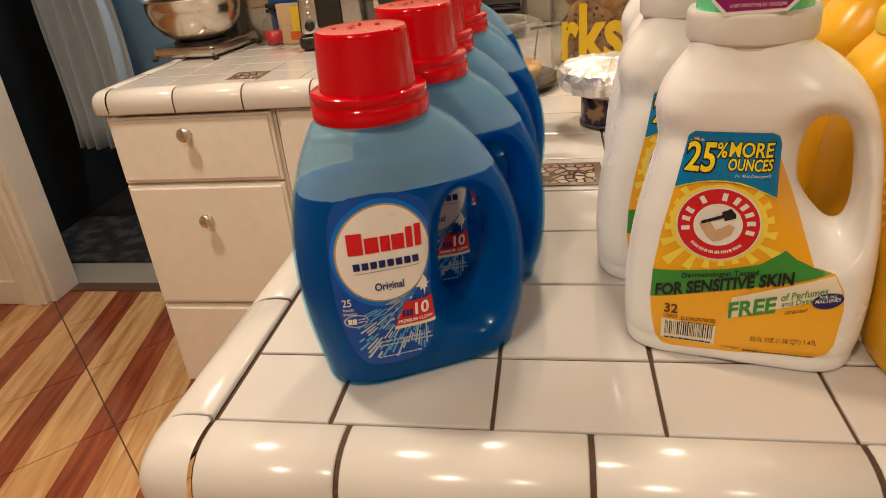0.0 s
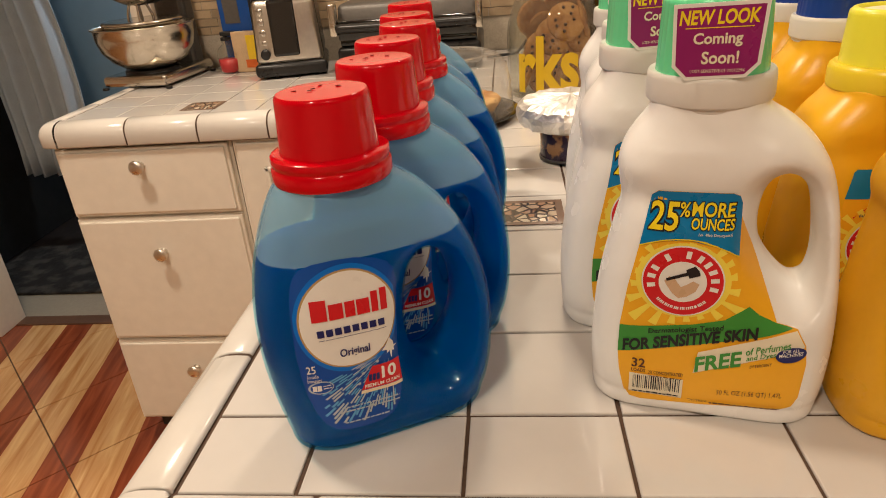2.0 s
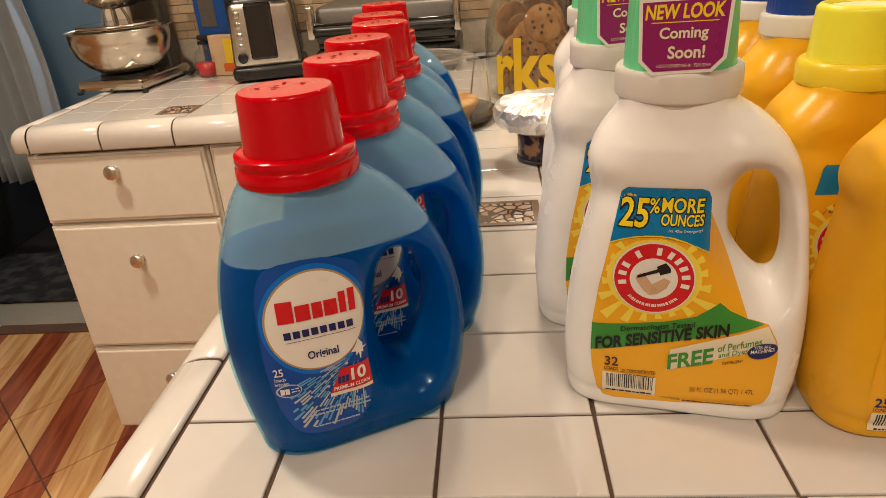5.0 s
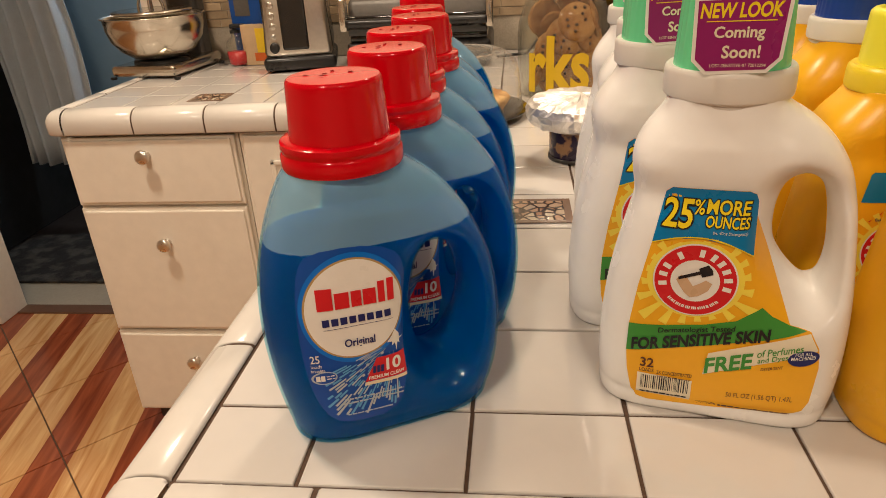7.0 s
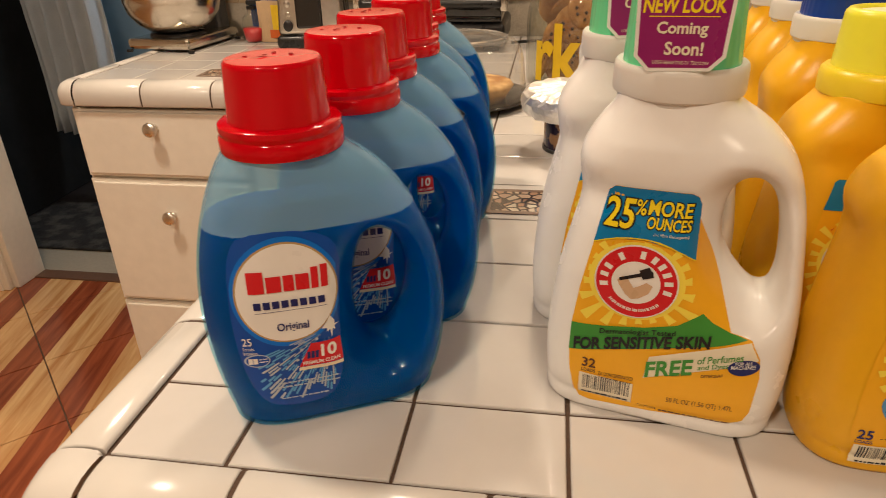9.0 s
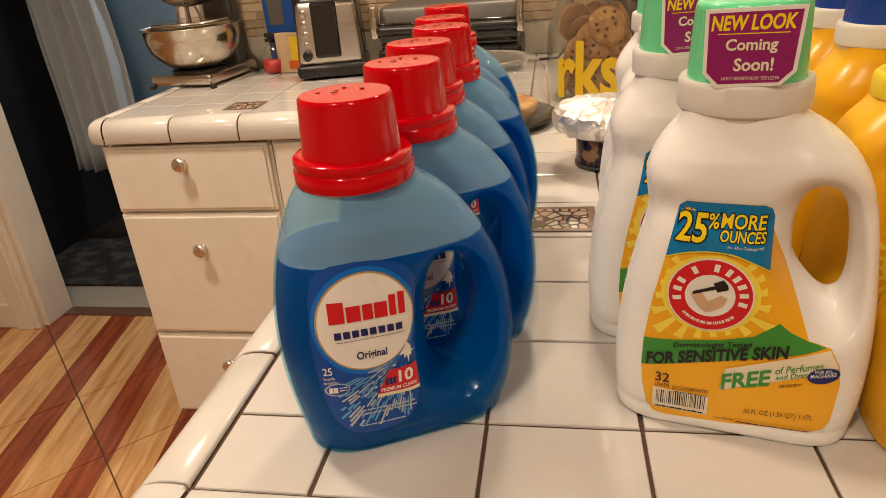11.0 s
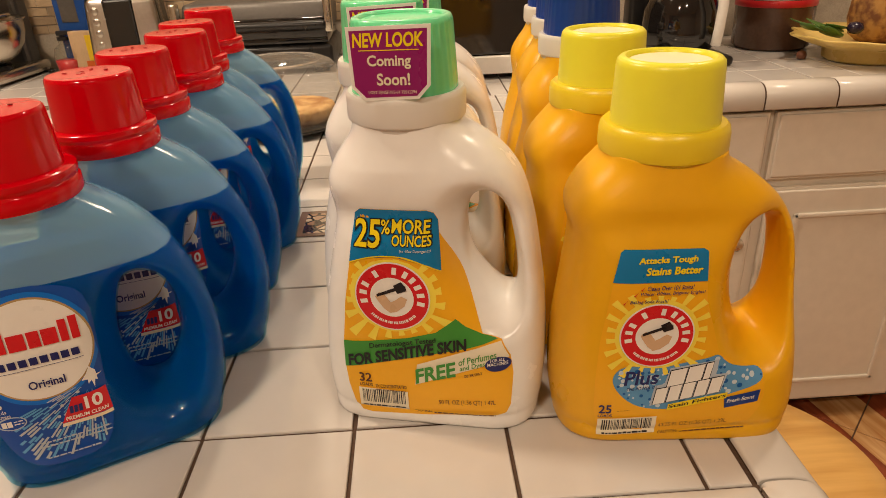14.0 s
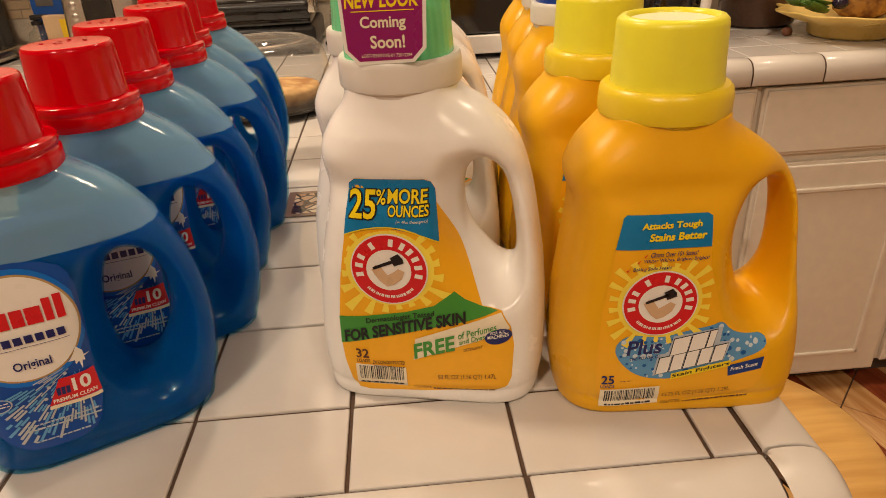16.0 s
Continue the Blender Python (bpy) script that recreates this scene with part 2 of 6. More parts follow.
part("grout_bed", boxed(PX0 - 0.003, PX1 + 0.003, PY0 - 0.003, BY0 - 0.002, 0.853, TOP - 0.0022), M_GROUT, counter)
part("grout_bed", boxed(BXL - 0.003, BXR, BY0 - 0.0015, BY1, 0.853, TOP - 0.0024), M_GROUT, counter)

M_DECO = mat("deco_print", (0.3, 0.2, 0.14), 0.15, coat=0.3)
nt = M_DECO.node_tree
_tc = nt.nodes.new("ShaderNodeTexCoord")
_vo = nt.nodes.new("ShaderNodeTexVoronoi")
_vo.feature = "DISTANCE_TO_EDGE"
_vo.inputs["Scale"].default_value = 75
_vc = nt.nodes.new("ShaderNodeTexVoronoi")
_vc.inputs["Scale"].default_value = 75
_rp = nt.nodes.new("ShaderNodeValToRGB")
_rp.color_ramp.elements[0].color, _rp.color_ramp.elements[1].color = (0.06, 0.03, 0.02, 1), (0.85, 0.80, 0.70, 1)
_rp.color_ramp.elements[0].position, _rp.color_ramp.elements[1].position = 0.06, 0.14
_r2 = nt.nodes.new("ShaderNodeValToRGB")
_r2.color_ramp.elements[0].color, _r2.color_ramp.elements[1].color = (0.42, 0.22, 0.13, 1), (0.92, 0.88, 0.78, 1)
_mm = nt.nodes.new("ShaderNodeMix")
_mm.data_type = "RGBA"
_mm.blend_type = "MULTIPLY"
_mm.inputs[0].default_value = 1.0
nt.links.new(_tc.outputs["Object"], _vo.inputs["Vector"])
nt.links.new(_tc.outputs["Object"], _vc.inputs["Vector"])
nt.links.new(_vo.outputs["Distance"], _rp.inputs["Fac"])
nt.links.new(_vc.outputs["Color"], _r2.inputs["Fac"])
nt.links.new(_rp.outputs["Color"], _mm.inputs[6])
nt.links.new(_r2.outputs["Color"], _mm.inputs[7])
nt.links.new(_mm.outputs[2], nt.nodes["Principled BSDF"].inputs["Base Color"])
M_DECOEDGE = mat("deco_border", (0.22, 0.14, 0.10), 0.15, coat=0.3)

wob = random.Random(3)
DECO_AT = [(0.5 * T + 0.002, 3.5 * T - 0.003), (0.5 * T + 3 * T, 5.5 * T), (-0.661, 1.076), (-0.632 + 4 * T, 1.075 + T * 2)]


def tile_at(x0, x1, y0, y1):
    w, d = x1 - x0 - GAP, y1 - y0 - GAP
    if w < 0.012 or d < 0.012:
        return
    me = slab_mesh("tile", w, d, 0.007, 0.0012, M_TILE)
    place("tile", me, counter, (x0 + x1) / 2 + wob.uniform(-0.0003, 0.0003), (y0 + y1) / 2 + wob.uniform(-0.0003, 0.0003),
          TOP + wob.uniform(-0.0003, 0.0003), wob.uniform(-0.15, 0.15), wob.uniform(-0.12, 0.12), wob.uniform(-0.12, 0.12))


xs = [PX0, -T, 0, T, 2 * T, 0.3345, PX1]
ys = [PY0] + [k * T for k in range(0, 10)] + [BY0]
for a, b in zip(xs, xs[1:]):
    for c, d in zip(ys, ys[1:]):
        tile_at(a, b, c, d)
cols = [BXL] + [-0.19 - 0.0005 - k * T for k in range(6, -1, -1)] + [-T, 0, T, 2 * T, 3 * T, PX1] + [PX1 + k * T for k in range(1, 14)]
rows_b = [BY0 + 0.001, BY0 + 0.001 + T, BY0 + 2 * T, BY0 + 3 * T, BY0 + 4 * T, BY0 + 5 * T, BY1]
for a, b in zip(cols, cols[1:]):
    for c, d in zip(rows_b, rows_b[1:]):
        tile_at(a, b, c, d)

# picture tiles: a mosaic print with a brown border, lying in the glaze of a white tile
for dx, dy in DECO_AT[:1] + DECO_AT[2:]:
    dt = tagged(empty("picture_tile", dx, dy, TOP + 0.0006), "cream and brown mosaic print inlaid in the tiled counter", "decorative tile", kind="structure")
    part("print", boxed(-0.033, 0.033, -0.030, 0.030, 0, 0.0005), M_DECO, dt)
    for bx0, bx1, by0, by1 in ((-0.042, -0.033, -0.038, 0.038), (0.033, 0.042, -0.038, 0.038), (-0.033, 0.033, -0.038, -0.030), (-0.033, 0.033, 0.030, 0.038)):
        part("border", boxed(bx0, bx1, by0, by1, 0, 0.0006), M_DECOEDGE, dt)


def edge_run(joints, x=None, y=None, side="front"):
    for a, b in zip(joints, joints[1:]):
        m = nose_mesh(b - a)
        mid = (a + b) / 2
        if side == "front":
            place("edge_tile", m, counter, mid, y, TOP)
        elif side == "left":
            place("edge_tile", m, counter, x, mid, TOP, -90)
        else:
            place("edge_tile", m, counter, x, mid, TOP, 90)


def edge_bed(length, x, y, yaw):
    """Grout behind a run of edge tiles, showing in their joints."""
    bm = bmesh.new()
    bm.from_mesh(nose_mesh(length))
    for v in bm.verts:
        v.co.z -= 0.0016
        v.co.y = v.co.y * 0.965 + 0.0002
    o = part("grout_bed", bm, M_GROUT, counter, smooth=True)
    o.matrix_basis = pose(x, y, TOP, 0, 0, yaw)


E_ = 0.155
edge_bed(PX1 - PX0 + 0.004, (PX0 + PX1) / 2, PY0, 0)
edge_bed(BY0 - NOSE - PY0, PX0, (PY0 + BY0 - NOSE) / 2, -90)
edge_bed(BY0 - NOSE - PY0, PX1, (PY0 + BY0 - NOSE) / 2, 90)
edge_bed(PX0 - NOSE - BXL, (PX0 - NOSE + BXL) / 2, BY0, 0)
edge_bed(1.80 - PX1 - NOSE, (1.80 + PX1 + NOSE) / 2, BY0, 0)
edge_bed(0.59, BXL, BY0 + 0.295, -90)
edge_run([PX0, -0.093, 0.062, 0.217, PX1], y=PY0)
edge_run([PY0 + k * E_ for k in range(0, 7)], x=PX0, side="left")
edge_run([PY0 + k * E_ for k in range(0, 7)], x=PX1, side="right")
place("corner_tile", corner_mesh(), counter, PX0, PY0, TOP)
place("corner_tile", corner_mesh(), counter, PX1, PY0, TOP, 90)
edge_run([BXL, -0.796, -0.632, -0.475, -0.320, PX0 - NOSE], y=BY0)
edge_run([PX1 + NOSE, 0.581, 0.736, 0.891, 1.046, 1.201, 1.356, 1.511, 1.666, 1.80], y=BY0)
edge_run([BY0 + k * 0.149 for k in range(5)], x=BXL, side="left")
place("corner_tile", corner_mesh(), counter, BXL, BY0, TOP)

# ---- cabinets ----
M_KNOB = mat("brushed_nickel", (0.72, 0.68, 0.62), 0.28, 1.0, vary=0.08, scale=40)
M_CUP = mat("knob_ring", (0.5, 0.46, 0.4), 0.3, 1.0)


def knob(parent, x, y, z):
    prof = [(0.0, 0.0), (0.009, 0.0), (0.0095, 0.002), (0.006, 0.005), (0.0058, 0.013), (0.010, 0.016), (0.0158, 0.018), (0.0168, 0.021), (0.0155, 0.025), (0.010, 0.0275), (0.0, 0.0282)]
    k = part("knob", lathe(prof, 28), M_KNOB, parent, "brushed nickel round knob", True)
    k.matrix_basis = pose(x, y, z, 90, 0, 0)
    return k


def front_panel(name, parent, x0, x1, z0, z1, panel=False):
    """A routed cabinet front, face towards -y."""
    t = 0.019
    y = FACE_Y
    strips = []
    bm = boxed(x0, x1, y - t + 0.006, y - 0.001, z0, z1, 0.0015, 1)
    box(bm, x0 + 0.007, x1 - 0.007, y - t, y - t + 0.0065, z0 + 0.007, z1 - 0.007, 0.003, 2)
    if panel:
        m = 0.062
        for a, b, c, d in ((x0 + m, x0 + m + 0.012, z0 + m, z1 - m), (x1 - m - 0.012, x1 - m, z0 + m, z1 - m), (x0 + m, x1 - m, z0 + m, z0 + m + 0.012), (x0 + m, x1 - m, z1 - m - 0.012, z1 - m)):
            strips.append((a, b, c, d))
    f = part(name, bm, M_CAB, parent)
    for a, b, c, d in strips:
        part("moulding", boxed(a, b, y - t - 0.005, y - t + 0.001, c, d, 0.0035, 2), M_CAB, f)
    return f


def cabinet(x0, x1, fronts, label):
    c = tagged(empty("base_cabinet"), label, "cabinet", "kitchen base cabinets")
    bm = boxed(x0, x1, FACE_Y, BY1, 0.085, 0.852)
    part("body", bm, M_CAB, c)
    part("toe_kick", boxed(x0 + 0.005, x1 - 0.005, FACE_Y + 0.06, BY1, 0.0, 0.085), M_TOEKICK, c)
    for kind, a, b, z0, z1, panel, kx, kz in fronts:
        f = front_panel(kind, c, a, b, z0, z1, panel)
        if kx is not None:
            knob(f, kx, FACE_Y - 0.019, kz)
    return c


cabinet(-0.987, -0.573, [("drawer", -0.982, -0.579, 0.680, 0.842, False, -0.785, 0.801), ("drawer", -0.982, -0.579, 0.343, 0.673, False, -0.786, 0.587), ("drawer", -0.982, -0.579, 0.088, 0.336, False, -0.786, 0.255)],
        "cream painted base cabinet with three knobbed drawers")
cabinet(-0.571, -0.22, [("door", -0.565, -0.226, 0.088, 0.846, True, None, None)], "cream painted base cabinet with one raised-panel door")
cabinet(0.50, 0.922, [("drawer", 0.508, 0.917, 0.688, 0.842, False, None, None), ("door", 0.508, 0.917, 0.088, 0.668, True, 0.875, 0.545)], "cream painted base cabinet with drawer and panelled door")
cabinet(0.924, 1.372, [("drawer", 0.931, 1.364, 0.688, 0.842, False, None, None), ("door", 0.945, 1.364, 0.066, 0.668, True, None, None)], "cream painted base cabinet with wide drawer and panelled door")
cabinet(1.374, 1.84, [("drawer", 1.380, 1.83, 0.688, 0.842, False, 1.60, 0.765), ("door", 1.380, 1.83, 0.088, 0.668, True, 1.43, 0.545)], "cream painted base cabinet with drawer and panelled door")
pen = tagged(empty("peninsula_cabinet"), "cream painted cabinet carrying the tiled peninsula", "cabinet")
part("body", boxed(-0.205, 0.20, -0.07, 0.952, 0.085, 0.852, 0.002, 1), M_CAB, pen)
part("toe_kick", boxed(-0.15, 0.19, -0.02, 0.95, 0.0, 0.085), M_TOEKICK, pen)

# ---- backsplash ----
M_STONE = mat("mosaic_stone", (0.40, 0.29, 0.18), 0.35, vary=0.4, scale=15, bump=0.15, bscale=80, objrand=2.5)
splash = structure(empty("backsplash"), "strip mosaic backsplash of tan and brown stone", "backsplash")
part("mortar", boxed(-1.005, 1.85, BY1 + 0.006, BY1 + 0.019, 0.9, 1.36), mat("pale_mortar", (0.42, 0.36, 0.28), 0.9, vary=0.2, scale=30), splash)
rs = random.Random(8)
for r in range(13):
    x = -1.0 - rs.uniform(0, 0.05)
    z = 1.005 + r * 0.0235
    while x < 0.75:
        w = rs.choice((0.048, 0.075, 0.075, 0.10, 0.10))
        if x > -1.004:
            me = slab_mesh("stone_strip", w - 0.002, 0.0215, 0.006, 0.001, M_STONE)
            place("stone_strip", me, splash, x + w / 2, BY1 + 0.0035 - rs.uniform(0, 0.0012), z, 0, 90)
        x += w

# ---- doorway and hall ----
# Near-black colour carries the darkness of the unlit hall.
M_HALLDARK = mat("unlit_hall_black", (0.004, 0.0035, 0.0035), 0.9, vary=0.2)
structure(mesh_ob("wall_back_left", boxed(-3.2, -1.955, 1.52, 1.64, 0, 2.4), M_WALL), "cream painted wall beside the doorway", "wall")
structure(mesh_ob("wall_header", boxed(-1.955, -1.08, 1.62, 1.74, 2.08, 2.4), M_WALL), "painted wall over the doorway", "wall")
bm = boxed(-1.960, -1.860, 1.495, 1.519, 0, 2.1, 0.006)
box(bm, -1.950, -1.885, 1.489, 1.4955, 0, 2.09, 0.003)
structure(mesh_ob("door_casing", bm, M_CASING), "cream painted door casing with worn edge", "door casing")
structure(mesh_ob("door_jamb", boxed(-1.955, -1.840, 1.5205, 1.66, 0, 2.08, 0.004), M_CASING), "cream painted door jamb", "door jamb")
structure(mesh_ob("baseboard", boxed(-3.1, -1.961, 1.500, 1.519, 0, 0.10, 0.004), M_CASING), "cream painted baseboard", "baseboard")
structure(mesh_ob("hall_floor", boxed(-3.2, -0.9, 1.66, 3.6, -0.05, -0.004), M_DARKFLOOR), "hall floor coloured near black for the unlit room", "floor")
bm = boxed(-1.840, -1.10, 1.60, 1.66, -0.02, 0.006, 0.003)
structure(mesh_ob("threshold", bm, mat("threshold_wood", (0.12, 0.06, 0.035), 0.5, vary=0.2)), "dark wooden threshold strip", "threshold")
M_HALLTILE = mat("hall_tile", (0.34, 0.29, 0.22), 0.4, vary=0.1)
ht = structure(mesh_ob("hall_tiles", boxed(-2.0, -1.1, 1.662, 1.86, -0.02, 0.002, 0.001), M_HALLTILE), "pale hall floor tiles", "floor")
M_RUG = two_tone(mat("dark_rug", (0.05, 0.04, 0.035), 0.95, bump=0.6, bscale=220), (0.010, 0.008, 0.007), (0.05, 0.042, 0.035), 14, lo=0.45, hi=0.6)
tagged(mesh_ob("rug", boxed(-2.25, -1.15, 1.83, 2.30, 0.003, 0.014, 0.004), M_RUG), "dark patterned rug on the hall floor", "rug")
# Wall made thick and near-black to fill the dark gap beside the curtain.
structure(mesh_ob("hall_wall_left", boxed(-2.62, -2.29, 1.66, 3.6, 0, 2.4), M_HALLDARK), "hall wall coloured near black for the unlit hall", "wall")
structure(mesh_ob("hall_wall_end", boxed(-2.5, -0.9, 2.95, 3.05, 0, 2.4), M_BLUEWALL), "blue-grey painted wall of the next room", "wall")
structure(mesh_ob("hall_wall_right", boxed(-1.06, -0.96, 1.76, 2.95, 0, 2.4), M_BLUEWALL), "blue-grey painted wall of the next room", "wall")
structure(mesh_ob("hall_ceiling", boxed(-2.6, -0.9, 1.75, 3.1, 2.4, 2.5), M_CEIL), "hall ceiling", "ceiling")
M_CURTAIN = mat("grey_curtain_cloth", (0.55, 0.57, 0.58), 0.85, vary=0.08, scale=20, bump=0.25, bscale=300)
bm = bmesh.new()
n, rows_c = 70, 14
grid = []
for j in range(rows_c + 1):
    z = 0.315 + (2.1 - 0.315) * j / rows_c
    ring = []
    for i in range(n + 1):
        s = i / n
        w = 0.36 + 0.02 * math.sin(j * 0.5)
        ring.append(bm.verts.new((-2.27 + s * w, 2.45 + 0.030 * math.sin(s * 34 + 0.3 * math.sin(j)) + 0.012 * math.sin(s * 13 + j * 0.4), z)))
    grid.append(ring)
for a, b in zip(grid, grid[1:]):
    for i in range(n):
        bm.faces.new((a[i], a[i + 1], b[i + 1], b[i]))
cur = mesh_ob("curtain", bm, M_CURTAIN, smooth=True)
sol = cur.modifiers.new("thickness", "SOLIDIFY")
sol.thickness = 0.002
tagged(cur, "grey cloth curtain hanging in the hall doorway", "curtain", kind="structure")

# ---- floor ----
M_FLOOR = mat("wood_look_tile", (0.4, 0.2, 0.1), 0.22, vary=0.1, coat=0.15)
nt = M_FLOOR.node_tree
g = nt.nodes.new("ShaderNodeNewGeometry")
dot = nt.nodes.new("ShaderNodeVectorMath")
dot.operation = "DOT_PRODUCT"
dot.inputs[1].default_value = (0.982, 0.19, 0)
nt.links.new(g.outputs["Position"], dot.inputs[0])
ofs = nt.nodes.new("ShaderNodeMath")
ofs.operation = "ADD"
ofs.inputs[1].default_value = 1.30 + 0.235 * 20
nt.links.new(dot.outputs["Value"], ofs.inputs[0])
md = nt.nodes.new("ShaderNodeMath")
md.operation = "MODULO"
md.inputs[1].default_value = 0.235
nt.links.new(ofs.outputs[0], md.inputs[0])
lt = nt.nodes.new("ShaderNodeMath")
lt.operation = "LESS_THAN"
lt.inputs[1].default_value = 0.100
nt.links.new(md.outputs[0], lt.inputs[0])
mp = nt.nodes.new("ShaderNodeMapping")
mp.inputs["Rotation"].default_value = (0, 0, radians(-101))
mp.inputs["Scale"].default_value = (1, 1, 1)
nt.links.new(g.outputs["Position"], mp.inputs["Vector"])
mp2 = nt.nodes.new("ShaderNodeMapping")
mp2.inputs["Scale"].default_value = (2.0, 22, 1)
nt.links.new(mp.outputs["Vector"], mp2.inputs["Vector"])
gr = nt.nodes.new("ShaderNodeTexNoise")
gr.inputs["Scale"].default_value = 1.6
gr.inputs["Detail"].default_value = 8
gr.inputs["Distortion"].default_value = 0.6
nt.links.new(mp2.outputs["Vector"], gr.inputs["Vector"])
ra = nt.nodes.new("ShaderNodeValToRGB")
ra.color_ramp.elements[0].position, ra.color_ramp.elements[1].position = 0.32, 0.68
ra.color_ramp.elements[0].color, ra.color_ramp.elements[1].color = (0.44, 0.20, 0.065, 1), (0.70, 0.44, 0.20, 1)
rb = nt.nodes.new("ShaderNodeValToRGB")
rb.color_ramp.elements[0].position, rb.color_ramp.elements[1].position = 0.3, 0.7
rb.color_ramp.elements[0].color, rb.color_ramp.elements[1].color = (0.15, 0.03, 0.012, 1), (0.34, 0.085, 0.033, 1)
nt.links.new(gr.outputs["Fac"], ra.inputs["Fac"])
nt.links.new(gr.outputs["Fac"], rb.inputs["Fac"])
mc = nt.nodes.new("ShaderNodeMix")
mc.data_type = "RGBA"
nt.links.new(lt.outputs[0], mc.inputs[0])
nt.links.new(ra.outputs["Color"], mc.inputs[6])
nt.links.new(rb.outputs["Color"], mc.inputs[7])
nt.links.new(mc.outputs[2], nt.nodes["Principled BSDF"].inputs["Base Color"])
floor = structure(empty("floor"), "glazed floor tiles printed with light and dark wood stripes", "floor")
part("subfloor", boxed(-3.2, 2.6, -2.8, 1.66, -0.06, -0.003), mat("floor_grout", (0.10, 0.055, 0.03), 0.85, vary=0.2, scale=20), floor)
FT = 0.345
ca, sa = math.cos(radians(136)), math.sin(radians(136))
rest = bmesh.new()
for i in range(-18, 19):
    for j in range(-18, 19):
        cx, cy = -1.178 + (i + 0.5) * FT * ca - (j + 0.5) * FT * sa, 0.87 + (i + 0.5) * FT * sa + (j + 0.5) * FT * ca
        if not (-3.42 < cx < 2.82 and -3.02 < cy < 1.88):
            continue
        near = (-2.3 < cx < 0.1 or 0.3 < cx < 1.6) and -0.6 < cy < 1.55
        me = slab_mesh("floor_tile", FT - 0.0035, FT - 0.0035, 0.008, 0.0015, M_FLOOR)
        if near:
            place("floor_tile", me, floor, cx, cy, 0.0, 136)
        else:
            k = len(rest.verts)
            rest.from_mesh(me)
            rest.verts.ensure_lookup_table()
            mt = pose(cx, cy, 0, 0, 0, 136)
            for v in rest.verts[k:]:
                v.co = mt @ v.co
for co, no in (((-3.195, 0, 0), (-1, 0, 0)), ((2.595, 0, 0), (1, 0, 0)), ((0, -2.795, 0), (0, -1, 0)), ((0, 1.655, 0), (0, 1, 0))):
    bmesh.ops.bisect_plane(rest, geom=rest.verts[:] + rest.edges[:] + rest.faces[:], plane_co=co, plane_no=no, clear_outer=True)
tagged(part("floor_tiles", rest, M_FLOOR, floor), kind="stuff")

# ---- bottles ----
def chaikin(pts, n=3):
    for _ in range(n):
        q = []
        for i in range(len(pts)):
            a, b = pts[i], pts[(i + 1) % len(pts)]
            q.append((0.75 * a[0] + 0.25 * b[0], 0.75 * a[1] + 0.25 * b[1]))
            q.append((0.25 * a[0] + 0.75 * b[0], 0.25 * a[1] + 0.75 * b[1]))
        pts = q
    return np.array(pts)


def signed(poly, x, z):
    """Distance from points to a closed outline, positive inside."""
    x, z = np.asarray(x, float), np.asarray(z, float)
    best = np.full(x.shape, 1e9)
    inside = np.zeros(x.shape, bool)
    for i in range(len(poly)):
        (ax, az), (bx, bz) = poly[i], poly[(i + 1) % len(poly)]
        dx, dz = bx - ax, bz - az
        t = np.clip(((x - ax) * dx + (z - az) * dz) / (dx * dx + dz * dz + 1e-18), 0, 1)
        best = np.minimum(best, (x - ax - t * dx) ** 2 + (z - az - t * dz) ** 2)
        if abs(dz) > 1e-12:
            cross = (az > z) != (bz > z)
            inside ^= cross & (x < ax + (z - az) / dz * dx)
    d = np.sqrt(best)
    return np.where(inside, d, -d)


